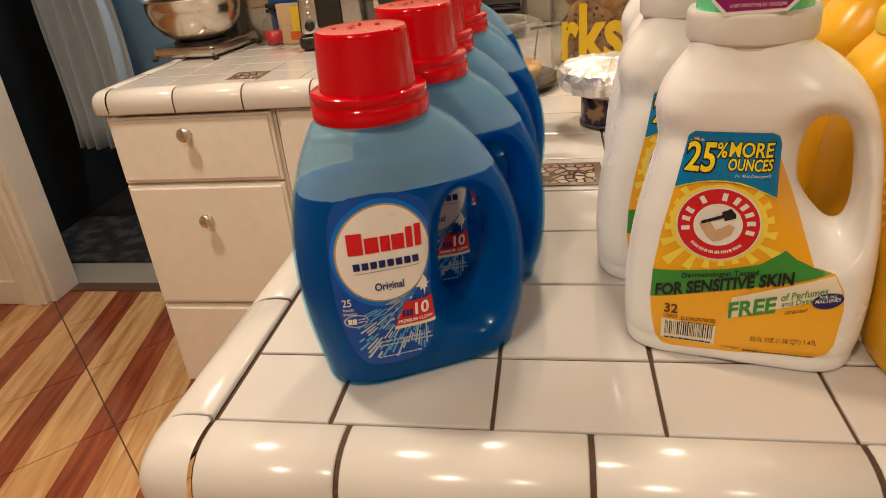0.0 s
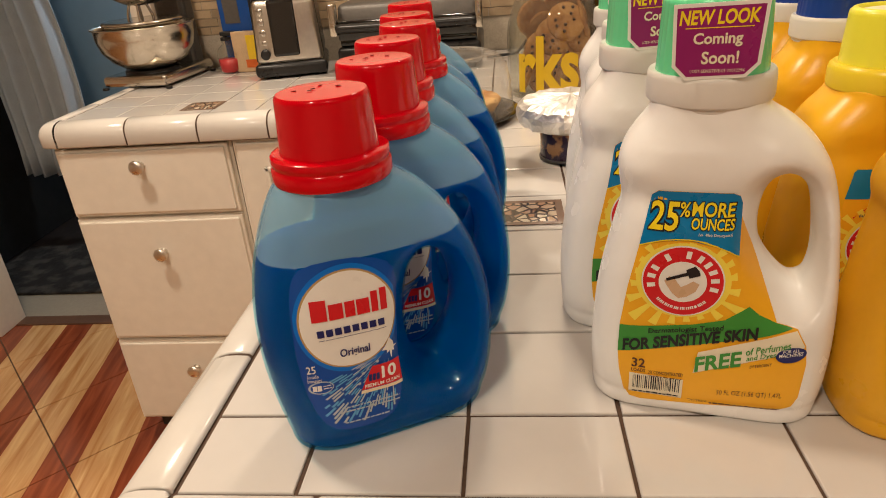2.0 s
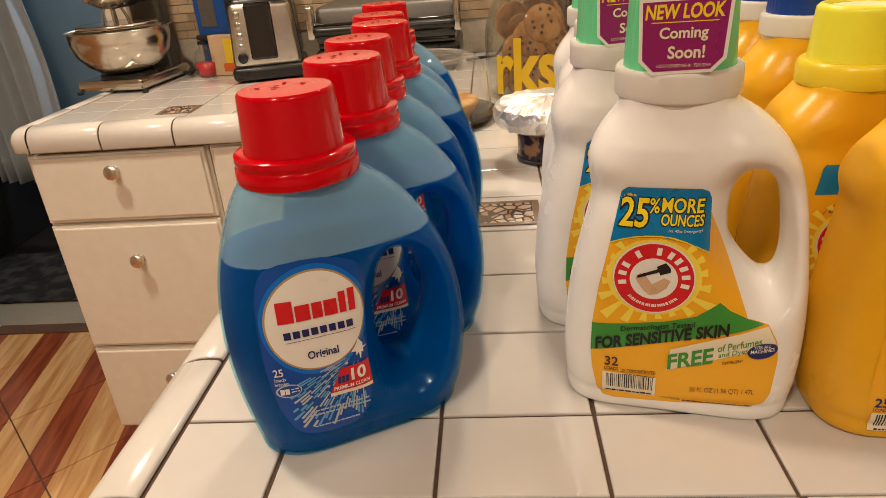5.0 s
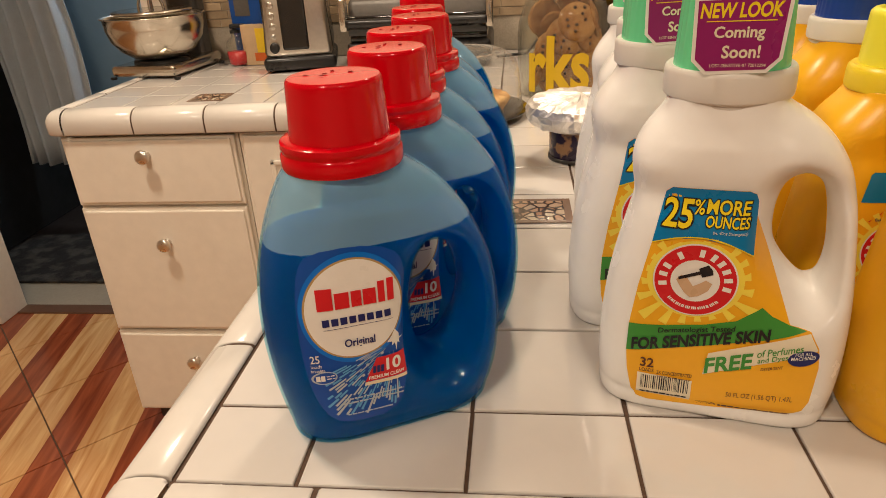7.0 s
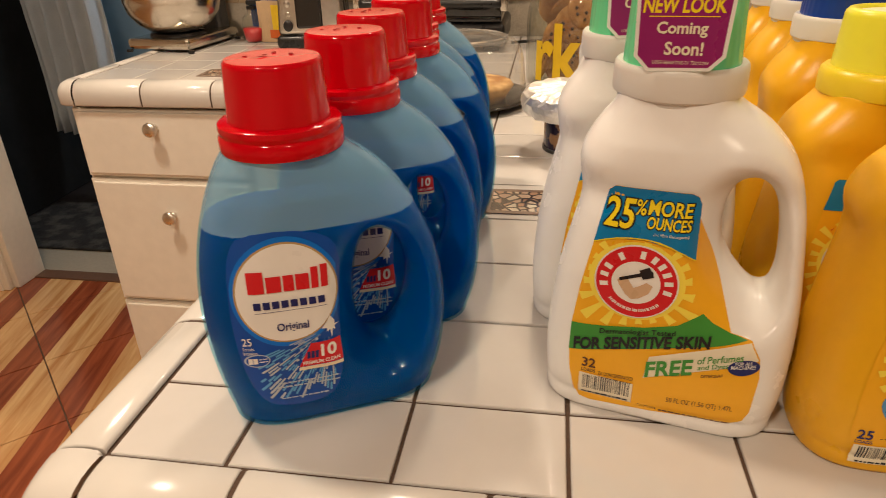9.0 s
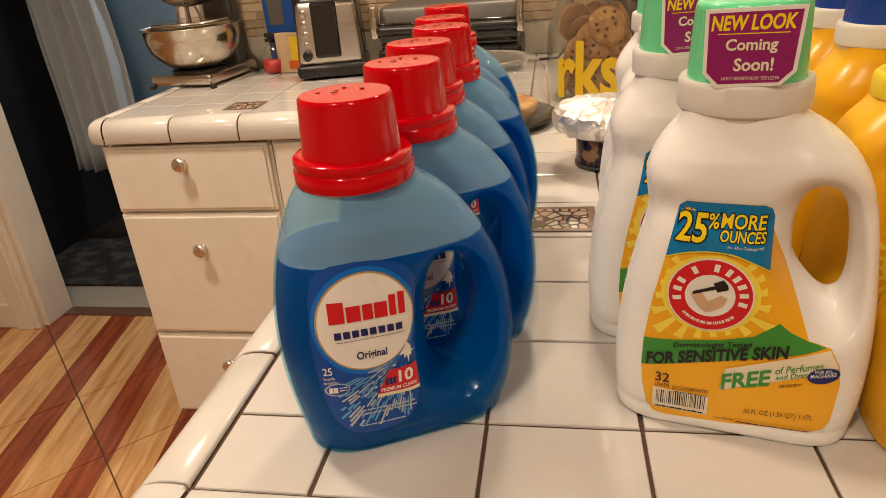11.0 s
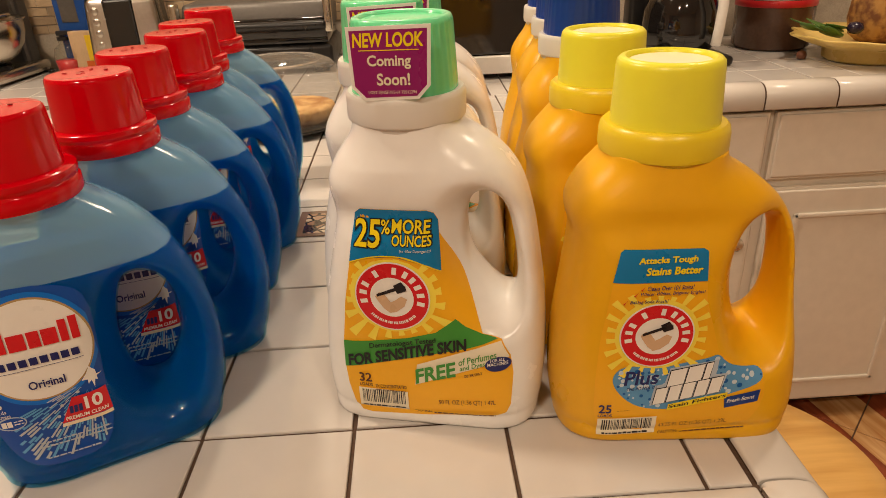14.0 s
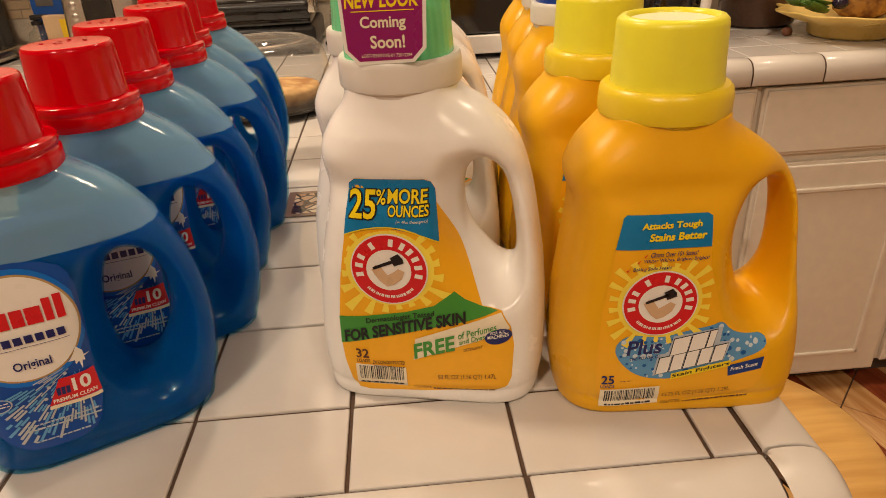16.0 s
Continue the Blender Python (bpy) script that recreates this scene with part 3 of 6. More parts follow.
class Form:
    """A blow-moulded bottle: side outline in (u, z), a handle hole, and a rounded section."""

    def __init__(self, left, right, hole, neck, top, deep, round_, waist=0.0, boxy=2.5, heel=0.04):
        self.boxy, self.heel = boxy, heel
        base = [(right[-1][0], -0.09), (left[-1][0], -0.09)]
        ring = [(neck[0], top + 0.05)] + [(neck[0], top)] + left + [base[1], base[0]] + right[::-1] + [(neck[1], top), (neck[1], top + 0.05)]
        self.outline = chaikin(ring, 2)
        self.hole = chaikin(hole, 3)
        self.top, self.deep, self.round_, self.waist, self.neck = top, deep, round_, waist, neck

    def fields(self, u, z):
        d0 = signed(self.outline, u, z)
        dh = -signed(self.hole, u, z)
        d = np.minimum(d0, dh * 1.35)
        H = self.deep * (1 - 0.16 * np.clip((z - 0.10) / 0.10, 0, 1) ** 1.3)
        H = H * (1 - self.heel * np.clip((0.032 - z) / 0.032, 0, 1) ** 1.6) * (1 - 0.028 * np.exp(-((z - 0.0125) / 0.0026) ** 2))
        H = H * (1 - 0.34 * np.exp(-(np.maximum(dh, 0) / 0.011) ** 2))
        if self.waist:
            H = H * (1 - self.waist * np.exp(-((z - 0.158) / 0.012) ** 2))
            H = H * (1 - 0.4 * self.waist * np.clip(1 - np.abs(z - 0.085) / 0.06, 0, 1))
        R = self.round_
        # towards the neck the section becomes round
        k = np.clip((z - (self.top - 0.03)) / 0.03, 0, 1)
        nr = (self.neck[1] - self.neck[0]) / 2
        return d, H * (1 - k) + nr * k, R * (1 - k) + nr * k

    def front(self, u, z):
        d, H, R = self.fields(u, z)
        a = np.clip(1 - d / R, 0, 1)
        return -H * np.maximum(1 - a ** self.boxy, 0) ** (1 / self.boxy)

    def mesh(self, name, step=0.002, ztop=None, shrink=0.0, zfloor=0.0):
        ztop = self.top if ztop is None else ztop
        us = np.arange(self.outline[:, 0].min() - 3 * step, self.outline[:, 0].max() + 3 * step, step)
        vs = np.arange(-self.deep - 4 * step, self.deep + 4 * step, step)
        zs = np.arange(zfloor - 2.5 * step, ztop + 3 * step, step)
        U, Z = np.meshgrid(us, zs, indexing="ij")
        d, H, R = self.fields(U, Z)
        d, H = d - shrink, H - shrink
        a = np.maximum(1 - d / R, 0)
        p = self.boxy
        f = (1 - (a[:, None, :] ** p + np.abs(vs[None, :, None] / H[:, None, :]) ** p) ** (1 / p)) * 0.036
        k = 0.005

        def smin(p, q):
            w = np.clip(0.5 + 0.5 * (q - p) / k, 0, 1)
            return q * (1 - w) + p * w - k * w * (1 - w)
        f = smin(f, np.broadcast_to((zs - zfloor + 0.0012)[None, None, :], f.shape))
        f = np.minimum(f, (ztop - zs)[None, None, :])
        return nets(name, f, (us[0], vs[0], zs[0]), step)


def nets(name, f, org, h):
    """Naive surface nets of a sampled field (solid where positive)."""
    s = f > 0
    nx, ny, nz = f.shape
    acc = np.zeros((nx - 1, ny - 1, nz - 1, 3))
    cnt = np.zeros((nx - 1, ny - 1, nz - 1))
    for ax in range(3):
        o1, o2 = [a for a in range(3) if a != ax]
        for i in (0, 1):
            for j in (0, 1):
                sl0, sl1 = [None] * 3, [None] * 3
                for o, k in ((o1, i), (o2, j)):
                    n = f.shape[o]
                    sl0[o] = sl1[o] = slice(k, n - 1 + k)
                n = f.shape[ax]
                sl0[ax], sl1[ax] = slice(0, n - 1), slice(1, n)
                a, b = f[tuple(sl0)], f[tuple(sl1)]
                hit = (a > 0) != (b > 0)
                t = np.where(hit, a / np.where(hit, a - b, 1), 0)
                add = [None] * 3
                add[ax], add[o1], add[o2] = t, i * np.ones_like(t), j * np.ones_like(t)
                for c in range(3):
                    acc[..., c] += np.where(hit, add[c], 0)
                cnt += hit
    act = cnt > 0
    idx = -np.ones(act.shape, int)
    idx[act] = np.arange(act.sum())
    cells = np.argwhere(act)
    co = (cells + acc[act] / cnt[act][:, None]) * h + np.array(org)
    quads = []
    for ax in range(3):
        o1, o2 = [(1, 2), (2, 0), (0, 1)][ax]
        sl0, sl1 = [slice(1, -1)] * 3, [slice(1, -1)] * 3
        sl0[ax], sl1[ax] = slice(0, -1), slice(1, None)
        a, b = s[tuple(sl0)], s[tuple(sl1)]
        for flip, sel in ((False, a & ~b), (True, ~a & b)):
            p = np.argwhere(sel)
            if not len(p):
                continue
            p = p + 1
            p[:, ax] -= 1
            d1, d2 = np.zeros(3, int), np.zeros(3, int)
            d1[o1], d2[o2] = 1, 1
            q = [idx[tuple((p - e).T)] for e in (d1 + d2, d2, 0 * d1, d1)]
            if flip:
                q = q[::-1]
            quads.append(np.stack(q, 1))
    quads = np.concatenate(quads)
    me = bpy.data.meshes.new(name)
    me.from_pydata(co.tolist(), [], quads.tolist())
    for p in me.polygons:
        p.use_smooth = True
    return me


BLUE_FORM = Form(
    left=[(-0.0605, 0.1845), (-0.0675, 0.173), (-0.0745, 0.157), (-0.0810, 0.138), (-0.0862, 0.115), (-0.0888, 0.092), (-0.0890, 0.068), (-0.0868, 0.044), (-0.0828, 0.020), (-0.0785, 0.0)],
    right=[(0.0160, 0.1865), (0.0330, 0.174), (0.0462, 0.160), (0.0592, 0.140), (0.0692, 0.116), (0.0745, 0.090), (0.0758, 0.064), (0.0738, 0.040), (0.0690, 0.018), (0.0630, 0.0)],
    hole=[(0.0300, 0.1270), (0.0195, 0.1215), (0.0130, 0.100), (0.0105, 0.072), (0.0160, 0.044), (0.0300, 0.0365), (0.0420, 0.050), (0.0500, 0.070), (0.0515, 0.093), (0.0445, 0.117)],
    neck=(-0.052, 0.008), top=0.192, deep=0.0425, round_=0.046, heel=0.16)
WHITE_FORM = Form(
    left=[(-0.0461, 0.2075), (-0.0575, 0.1933), (-0.0650, 0.1786), (-0.0635, 0.163), (-0.0610, 0.150), (-0.0670, 0.126), (-0.0745, 0.092), (-0.0775, 0.064), (-0.0790, 0.035), (-0.0765, 0.0)],
    right=[(0.0225, 0.2105), (0.0415, 0.200), (0.0595, 0.181), (0.0685, 0.156), (0.0742, 0.120), (0.0785, 0.085), (0.0800, 0.05), (0.0785, 0.02), (0.0750, 0.0)],
    hole=[(0.0400, 0.1695), (0.0275, 0.1625), (0.0235, 0.138), (0.0290, 0.113), (0.0540, 0.0865), (0.0605, 0.104), (0.0580, 0.135), (0.0520, 0.160)],
    neck=(-0.045, 0.021), top=0.218, deep=0.046, round_=0.042, waist=0.10, boxy=2.9)
GOLD_FORM = Form(
    left=[(-0.0560, 0.1925), (-0.0690, 0.179), (-0.0765, 0.164), (-0.0760, 0.155), (-0.0718, 0.1435), (-0.0755, 0.114), (-0.0815, 0.070), (-0.0835, 0.040), (-0.0815, 0.015), (-0.0785, 0.0)],
    right=[(0.0205, 0.1885), (0.0405, 0.177), (0.0590, 0.160), (0.0680, 0.138), (0.0742, 0.090), (0.0812, 0.045), (0.0825, 0.018), (0.0800, 0.0)],
    hole=[(0.0495, 0.1565), (0.0340, 0.1460), (0.0295, 0.122), (0.0325, 0.096), (0.0410, 0.073), (0.0540, 0.069), (0.0610, 0.086), (0.0620, 0.110), (0.0580, 0.141)],
    neck=(-0.053, 0.016), top=0.1975, deep=0.045, round_=0.042, waist=0.09, boxy=2.8)


def frosted(name, tint, film, amount, rough):
    """Tinted translucent moulding: partly see-through, partly a satin skin."""
    m = bpy.data.materials.new(name)
    m.use_nodes = True
    nt = m.node_tree
    b = nt.nodes["Principled BSDF"]
    b.inputs["Base Color"].default_value = (*film, 1)
    b.inputs["Roughness"].default_value = rough
    t = nt.nodes.new("ShaderNodeBsdfTransparent")
    t.inputs[0].default_value = (*tint, 1)
    tc = nt.nodes.new("ShaderNodeTexCoord")
    n = nt.nodes.new("ShaderNodeTexNoise")
    n.inputs["Scale"].default_value = 40
    bp = nt.nodes.new("ShaderNodeBump")
    bp.inputs["Strength"].default_value = 0.05
    bp.inputs["Distance"].default_value = 0.004
    nt.links.new(tc.outputs["Object"], n.inputs["Vector"])
    nt.links.new(n.outputs["Fac"], bp.inputs["Height"])
    nt.links.new(bp.outputs["Normal"], b.inputs["Normal"])
    mx = nt.nodes.new("ShaderNodeMixShader")
    mx.inputs[0].default_value = amount
    nt.links.new(t.outputs[0], mx.inputs[1])
    nt.links.new(b.outputs[0], mx.inputs[2])
    nt.links.new(mx.outputs[0], nt.nodes["Material Output"].inputs[0])
    return m


M_BLUESHELL = frosted("frosted_blue_plastic", (0.74, 0.92, 1.0), (0.25, 0.49, 0.70), 0.52, 0.10)
M_WETSHELL = frosted("wet_blue_plastic", (0.62, 0.92, 1.0), (0.0, 0.11, 0.34), 0.22, 0.13)
M_LIQUID = mat("blue_liquid", (0.0, 0.085, 0.32), 0.25, vary=0.02, sss=1.0)
_lb = M_LIQUID.node_tree.nodes["Principled BSDF"]
_lb.inputs["Subsurface Scale"].default_value = 0.05
_lb.inputs["Subsurface Radius"].default_value = (0.03, 0.45, 1.0)
_ln = M_LIQUID.node_tree
_tl = _ln.nodes.new("ShaderNodeBsdfTranslucent")
_tl.inputs[0].default_value = (0.0, 0.46, 1.0, 1)
_ms = _ln.nodes.new("ShaderNodeMixShader")
_ms.inputs[0].default_value = 0.36
_ln.links.new(_lb.outputs[0], _ms.inputs[1])
_ln.links.new(_tl.outputs[0], _ms.inputs[2])
_ln.links.new(_ms.outputs[0], _ln.nodes["Material Output"].inputs[0])
M_REDCAP = mat("glossy_red_plastic", (0.56, 0.0, 0.006), 0.10, vary=0.03, scale=20, ior=1.36)
M_REDMARK = mat("moulded_mark", (0.20, 0.003, 0.006), 0.4)
M_WHITEPL = mat("pearl_white_plastic", (0.86, 0.845, 0.82), 0.24, vary=0.02, scale=12, bump=0.03, bscale=50, sss=0.1)
M_FROSTCOLLAR = mat("frosted_white_plastic", (0.72, 0.69, 0.64), 0.35, vary=0.03, sss=0.2)
M_GREENCAP = mat("mint_green_plastic", (0.16, 0.72, 0.36), 0.22, vary=0.03, sss=0.25, coat=0.2)
M_GOLDPL = mat("golden_yellow_plastic", (0.82, 0.43, 0.008), 0.30, vary=0.03, scale=12, bump=0.03, bscale=50, sss=0.08)
M_LEMONCAP = mat("lemon_yellow_plastic", (0.82, 0.76, 0.05), 0.30, vary=0.03, sss=0.2)
M_GOLDCOLLAR = mat("golden_collar_plastic", (0.80, 0.60, 0.025), 0.3, vary=0.03, sss=0.15)
M_BLUECAP = mat("royal_blue_plastic", (0.006, 0.045, 0.30), 0.3, vary=0.04)


def moved(bm, m):
    bmesh.ops.transform(bm, matrix=m, verts=bm.verts)
    return bm


def shape(name, me, material, parent, label=""):
    me.materials.append(material)
    o = new(name, me)
    o.parent = parent
    if label:
        o["label"] = label
    return o


def ribs(n, depth, z0, z1):
    def f(r, z, a):
        return r - depth * (0.5 + 0.5 * math.cos(n * a)) if z0 < z < z1 else r
    return f


def blue_bottle():
    b = empty("detergent_bottle")
    shape("body", BLUE_FORM.mesh("body", 0.0019), M_BLUESHELL, b, "frosted translucent blue plastic body with handle")
    me = b.children[0].data
    me.materials.append(M_WETSHELL)
    for p in me.polygons:
        if p.center.z < 0.144:
            p.material_index = 1
    shape("liquid", BLUE_FORM.mesh("liquid", 0.0022, ztop=0.144, shrink=0.0016, zfloor=0.002), M_LIQUID, b, "deep blue liquid")
    cap = part("cap", lathe([(0.0, 0.2380), (0.024, 0.2388), (0.0272, 0.2386), (0.0284, 0.2374), (0.0289, 0.235), (0.0308, 0.203), (0.0315, 0.2025), (0.0315, 0.199), (0.0, 0.199)], 64, -0.022), M_REDCAP, b, "glossy red screw cap")
    flat_fans(cap, 40)
    rm = random.Random(7)
    for k in range(6):
        a, q = rm.uniform(0, 6.28), rm.uniform(0.006, 0.019)
        part("cap_mark", moved(boxed(-0.0013, 0.0013, -0.0006, 0.0006, 0, 0.0004), pose(-0.022 + q * math.cos(a), q * math.sin(a), 0.2386, 0, 0, rm.uniform(-40, 40))), M_REDMARK, cap)
    col = part("collar", lathe([(0.028, 0.2035), (0.0355, 0.2035), (0.0368, 0.2025), (0.0372, 0.200), (0.0370, 0.1985), (0.0362, 0.1975), (0.0362, 0.1965), (0.0375, 0.195), (0.0378, 0.188), (0.0370, 0.1862), (0.034, 0.1855)], 64, -0.022), M_REDCAP, b)
    flat_fans(col, 40)
    return tagged(b, "translucent blue detergent bottle with glossy red cap", "bottle", "detergent bottles on the counter")


def white_bottle(body_mat, cap_mat, label):
    b = empty("detergent_bottle")
    shape("body", WHITE_FORM.mesh("body", 0.0019), body_mat, b)
    c = -0.012
    cap = part("cap", lathe([(0.0, 0.272), (0.025, 0.2725), (0.0258, 0.274), (0.0275, 0.2748), (0.0295, 0.274), (0.0306, 0.2715), (0.0308, 0.270), (0.0328, 0.231), (0.0328, 0.226), (0.0, 0.226)], 144, c, square=0.07, ridge=ribs(36, 0.0011, 0.232, 0.2705)), cap_mat, b, "ribbed screw cap")
    flat_fans(cap, 50)
    col = part("collar", lathe([(0.033, 0.2315), (0.0362, 0.2318), (0.0372, 0.2305), (0.0376, 0.228), (0.0378, 0.217), (0.0373, 0.2145), (0.036, 0.2135), (0.035, 0.2128), (0.0348, 0.211), (0.033, 0.2095)], 64, c), M_FROSTCOLLAR, b, "frosted white collar")
    flat_fans(col, 40)
    return tagged(b, label, "bottle", "detergent bottles on the counter")


def gold_bottle():
    b = empty("detergent_bottle")
    shape("body", GOLD_FORM.mesh("body", 0.0019), M_GOLDPL, b)
    c = -0.0190
    cap = part("cap", lathe([(0.0, 0.2460), (0.0235, 0.2460), (0.0240, 0.2480), (0.0255, 0.2493), (0.0282, 0.2490), (0.0302, 0.2470), (0.0306, 0.2445), (0.0322, 0.2105), (0.0322, 0.2045), (0.0, 0.2045)], 64, c), M_LEMONCAP, b, "lemon yellow screw cap")
    flat_fans(cap, 40)
    part("cap_disc", lathe([(0.0235, 0.2462), (0.0233, 0.2467), (0.0, 0.2467)], 48, c), M_LEMONDISC, b, "pale inner disc")
    col = part("collar", lathe([(0.031, 0.2120), (0.0355, 0.2120), (0.0375, 0.2100), (0.0383, 0.2065), (0.0384, 0.1975), (0.0378, 0.1950), (0.036, 0.1940), (0.0355, 0.1925), (0.034, 0.1905)], 64, c), M_GOLDCOLLAR, b)
    flat_fans(col, 40)
    return tagged(b, "golden yellow detergent bottle with lemon yellow cap", "bottle", "detergent bottles on the counter")


M_LEMONDISC = mat("pale_cream_plastic", (0.85, 0.80, 0.52), 0.35, vary=0.02)

# ---- printed labels ----
def ink(name, colour, rough=0.3):
    return mat(name, colour, rough, vary=0.02, scale=30)


I_WHITE, I_CREAM = ink("ink_white", (0.82, 0.80, 0.76)), ink("ink_cream", (0.80, 0.72, 0.55))
I_RED, I_DRED = ink("ink_red", (0.62, 0.012, 0.02)), ink("ink_dark_red", (0.42, 0.01, 0.02))
I_NAVY, I_BLUE, I_SKY = ink("ink_navy", (0.012, 0.02, 0.13)), ink("ink_blue", (0.0, 0.068, 0.38)), ink("ink_sky", (0.12, 0.38, 0.72))
I_TEAL = ink("ink_cerulean", (0.0, 0.19, 0.46))
I_YEL, I_ORANGE, I_SUN = ink("ink_yellow", (0.86, 0.66, 0.01)), ink("ink_orange", (0.86, 0.43, 0.012)), ink("ink_sun", (0.90, 0.72, 0.08))
I_GREEN, I_BLACK, I_GOLD = ink("ink_green", (0.05, 0.27, 0.04)), ink("ink_black", (0.012, 0.012, 0.016)), ink("ink_gold", (0.45, 0.30, 0.12))
I_SILVER, I_PURPLE, I_BROWN = ink("ink_silver", (0.45, 0.52, 0.60)), ink("ink_purple", (0.26, 0.005, 0.13)), ink("ink_brown", (0.10, 0.03, 0.012))
I_DEEP = ink("ink_deep_blue", (0.002, 0.035, 0.22))
I_SKIN = ink("ink_tan", (0.62, 0.42, 0.26))


def poly_bm(polys):
    bm = bmesh.new()
    for pts in polys:
        bm.faces.new([bm.verts.new((u, 0, z)) for u, z in pts])
    return bm


def ellipse(cu, cz, ru, rz, n=48, a0=0.0, a1=2 * math.pi):
    m = n if a1 - a0 > 6.28 else n + 1
    return [(cu + ru * math.cos(a0 + (a1 - a0) * i / n), cz + rz * math.sin(a0 + (a1 - a0) * i / n)) for i in range(m)]


def bar(u0, u1, z0, z1, slope=0.0, lean=0.0):
    """A bar whose baseline rises by slope and whose sides lean."""
    d, h = (u1 - u0) * slope, z1 - z0
    return [(u0, z0), (u1, z0 + d), (u1 + lean * h, z1 + d), (u0 + lean * h, z1)]


def rounded(pts, n=2):
    return [tuple(p) for p in chaikin(pts, n)]


def text_bm(items):
    """Lettering: (words, u0, u1, z0, z1, slope, lean, weight) boxes, filled as flat meshes."""
    out = bmesh.new()
    for words, u0, u1, z0, z1, slope, lean, weight in items:
        cu = bpy.data.curves.new("t", "FONT")
        cu.body, cu.size, cu.offset, cu.resolution_u = words, 1.0, weight, 3
        ob = bpy.data.objects.new("t", cu)
        scene.collection.objects.link(ob)
        dg = bpy.context.evaluated_depsgraph_get()
        me = bpy.data.meshes.new_from_object(ob.evaluated_get(dg))
        bpy.data.objects.remove(ob)
        bpy.data.curves.remove(cu)
        co = [v.co.copy() for v in me.vertices]
        x0, x1 = min(c.x for c in co), max(c.x for c in co)
        y0, y1 = min(c.y for c in co), max(c.y for c in co)
        k = len(out.verts)
        out.from_mesh(me)
        bpy.data.meshes.remove(me)
        out.verts.ensure_lookup_table()
        for v in out.verts[k:]:
            s, t = (v.co.x - x0) / (x1 - x0), (v.co.y - y0) / (y1 - y0)
            h = t * (z1 - z0)
            v.co = Vector((u0 + s * (u1 - u0) + lean * h, 0, z0 + h + s * (u1 - u0) * slope))
    return out


def wrap(bm, form, level, cell=0.005):
    """Cut a flat print into small pieces and lay it on a bottle's front."""
    bmesh.ops.triangulate(bm, faces=bm.faces)
    for _ in range(4):
        es = [e for e in bm.edges if e.calc_length() > cell]
        if not es:
            break
        bmesh.ops.subdivide_edges(bm, edges=es, cuts=1)
        bmesh.ops.triangulate(bm, faces=bm.faces)
    bm.verts.ensure_lookup_table()
    u = np.array([v.co.x for v in bm.verts])
    z = np.array([v.co.z for v in bm.verts])
    f = form.front(u, z)
    for v, y in zip(bm.verts, f):
        v.co.y = y - level
    for fc in bm.faces:
        fc.normal_update()
        if fc.normal.y > 0:
            fc.normal_flip()
    return bm


LEVEL = {"sunburst": 1.6, "glow": 1, "splash": 1.3, "fighters_band": 4.4, "plus_lettering": 3, "power_lettering": 3, "streak_pattern": 2, "foam": 2, "sparkles": 3, "rim": 2, "blue_panel": 2, "green_band": 2, "cream_band": 3, "patch": 4, "scent_patch": 2,
         "badge": 2, "badge_inner": 3, "badge_marks": 4, "panel_line": 3, "disc": 3, "emblem_edge": 3, "patch_strip": 4, "brand_plate": 3, "emblem_ring": 4, "star": 4, "brand_shadow": 4,
         "shadow_lettering": 4, "oval": 4, "barcode_patch": 3, "barcode": 4, "load_lettering": 3, "emblem_disc": 5, "emblem_ornament": 5, "emblem_shape": 6, "emblem_mark": 7}


def decals(form, bottle, back, back_mat, layers, label="", wide=1.0, mid=-0.02):
    back_bm = poly_bm([back])
    for bm in [back_bm] + [q[1] for q in layers]:
        for v in bm.verts:
            v.co.x = mid + (v.co.x - mid) * wide
    lab = part("label", wrap(back_bm, form, 0.0005, 0.0035), back_mat, bottle, label, True)
    for name, bm, material in layers:
        q = part(name, wrap(bm, form, 0.0005 + 0.00030 * LEVEL.get(name, 5), 0.0035), material, lab, smooth=True)
        if name in ("sunburst", "barcode", "small_print", "streak_pattern", "emblem_ornament", "load_lettering", "foam", "sparkles", "badge_marks", "ticks", "brand_shadow"):
            q["kind"] = "stuff"
    return lab


def blocks(u0, u1, z0, z1, heights, slope=0.0, lean=0.15, gap=0.22):
    """Plain blocks in place of a brand name."""
    n = len(heights)
    w = (u1 - u0) / n
    return [bar(u0 + i * w, u0 + (i + 1 - gap) * w, z0 + i * w * slope, z0 + i * w * slope + (z1 - z0) * h, slope, lean) for i, h in enumerate(heights)]


def sun_rays(cu, cz, r0, lengths, n, width, clip):
    """Rays of uneven reach, each as long as its field allows."""
    out = []
    for i in range(n):
        a = 2 * math.pi * (i + 0.5) / n
        d, p = (math.cos(a), math.sin(a)), (-math.sin(a), math.cos(a))
        fit_ = [q for q in lengths if clip(cu + d[0] * q, cz + d[1] * q)]
        if fit_:
            r1 = max(fit_)
            w0, w1 = width * 0.5, width * r1 / r0
            out.append([(cu + d[0] * q - p[0] * w * k, cz + d[1] * q - p[1] * w * k) for q, w, k in ((r0, w0, 1), (r1, w1, 1), (r1, w1, -1), (r0, w0, -1))])
    return out


def ring_marks(cu, cz, r, n, a0, a1, w, h):
    """Short plain marks set round a ring."""
    out, q0 = [], random.Random(n)
    for i in range(n):
        a = a0 + (a1 - a0) * (i + q0.uniform(-0.2, 0.2)) / (n - 1)
        d, p = (math.cos(a), math.sin(a)), (-math.sin(a), math.cos(a))
        out.append([(cu + d[0] * (r + s * h) + p[0] * q * w, cz + d[1] * (r + s * h) + p[1] * q * w) for s, q in ((-1, -1), (-1, 1), (1, 1), (1, -1))])
    return out


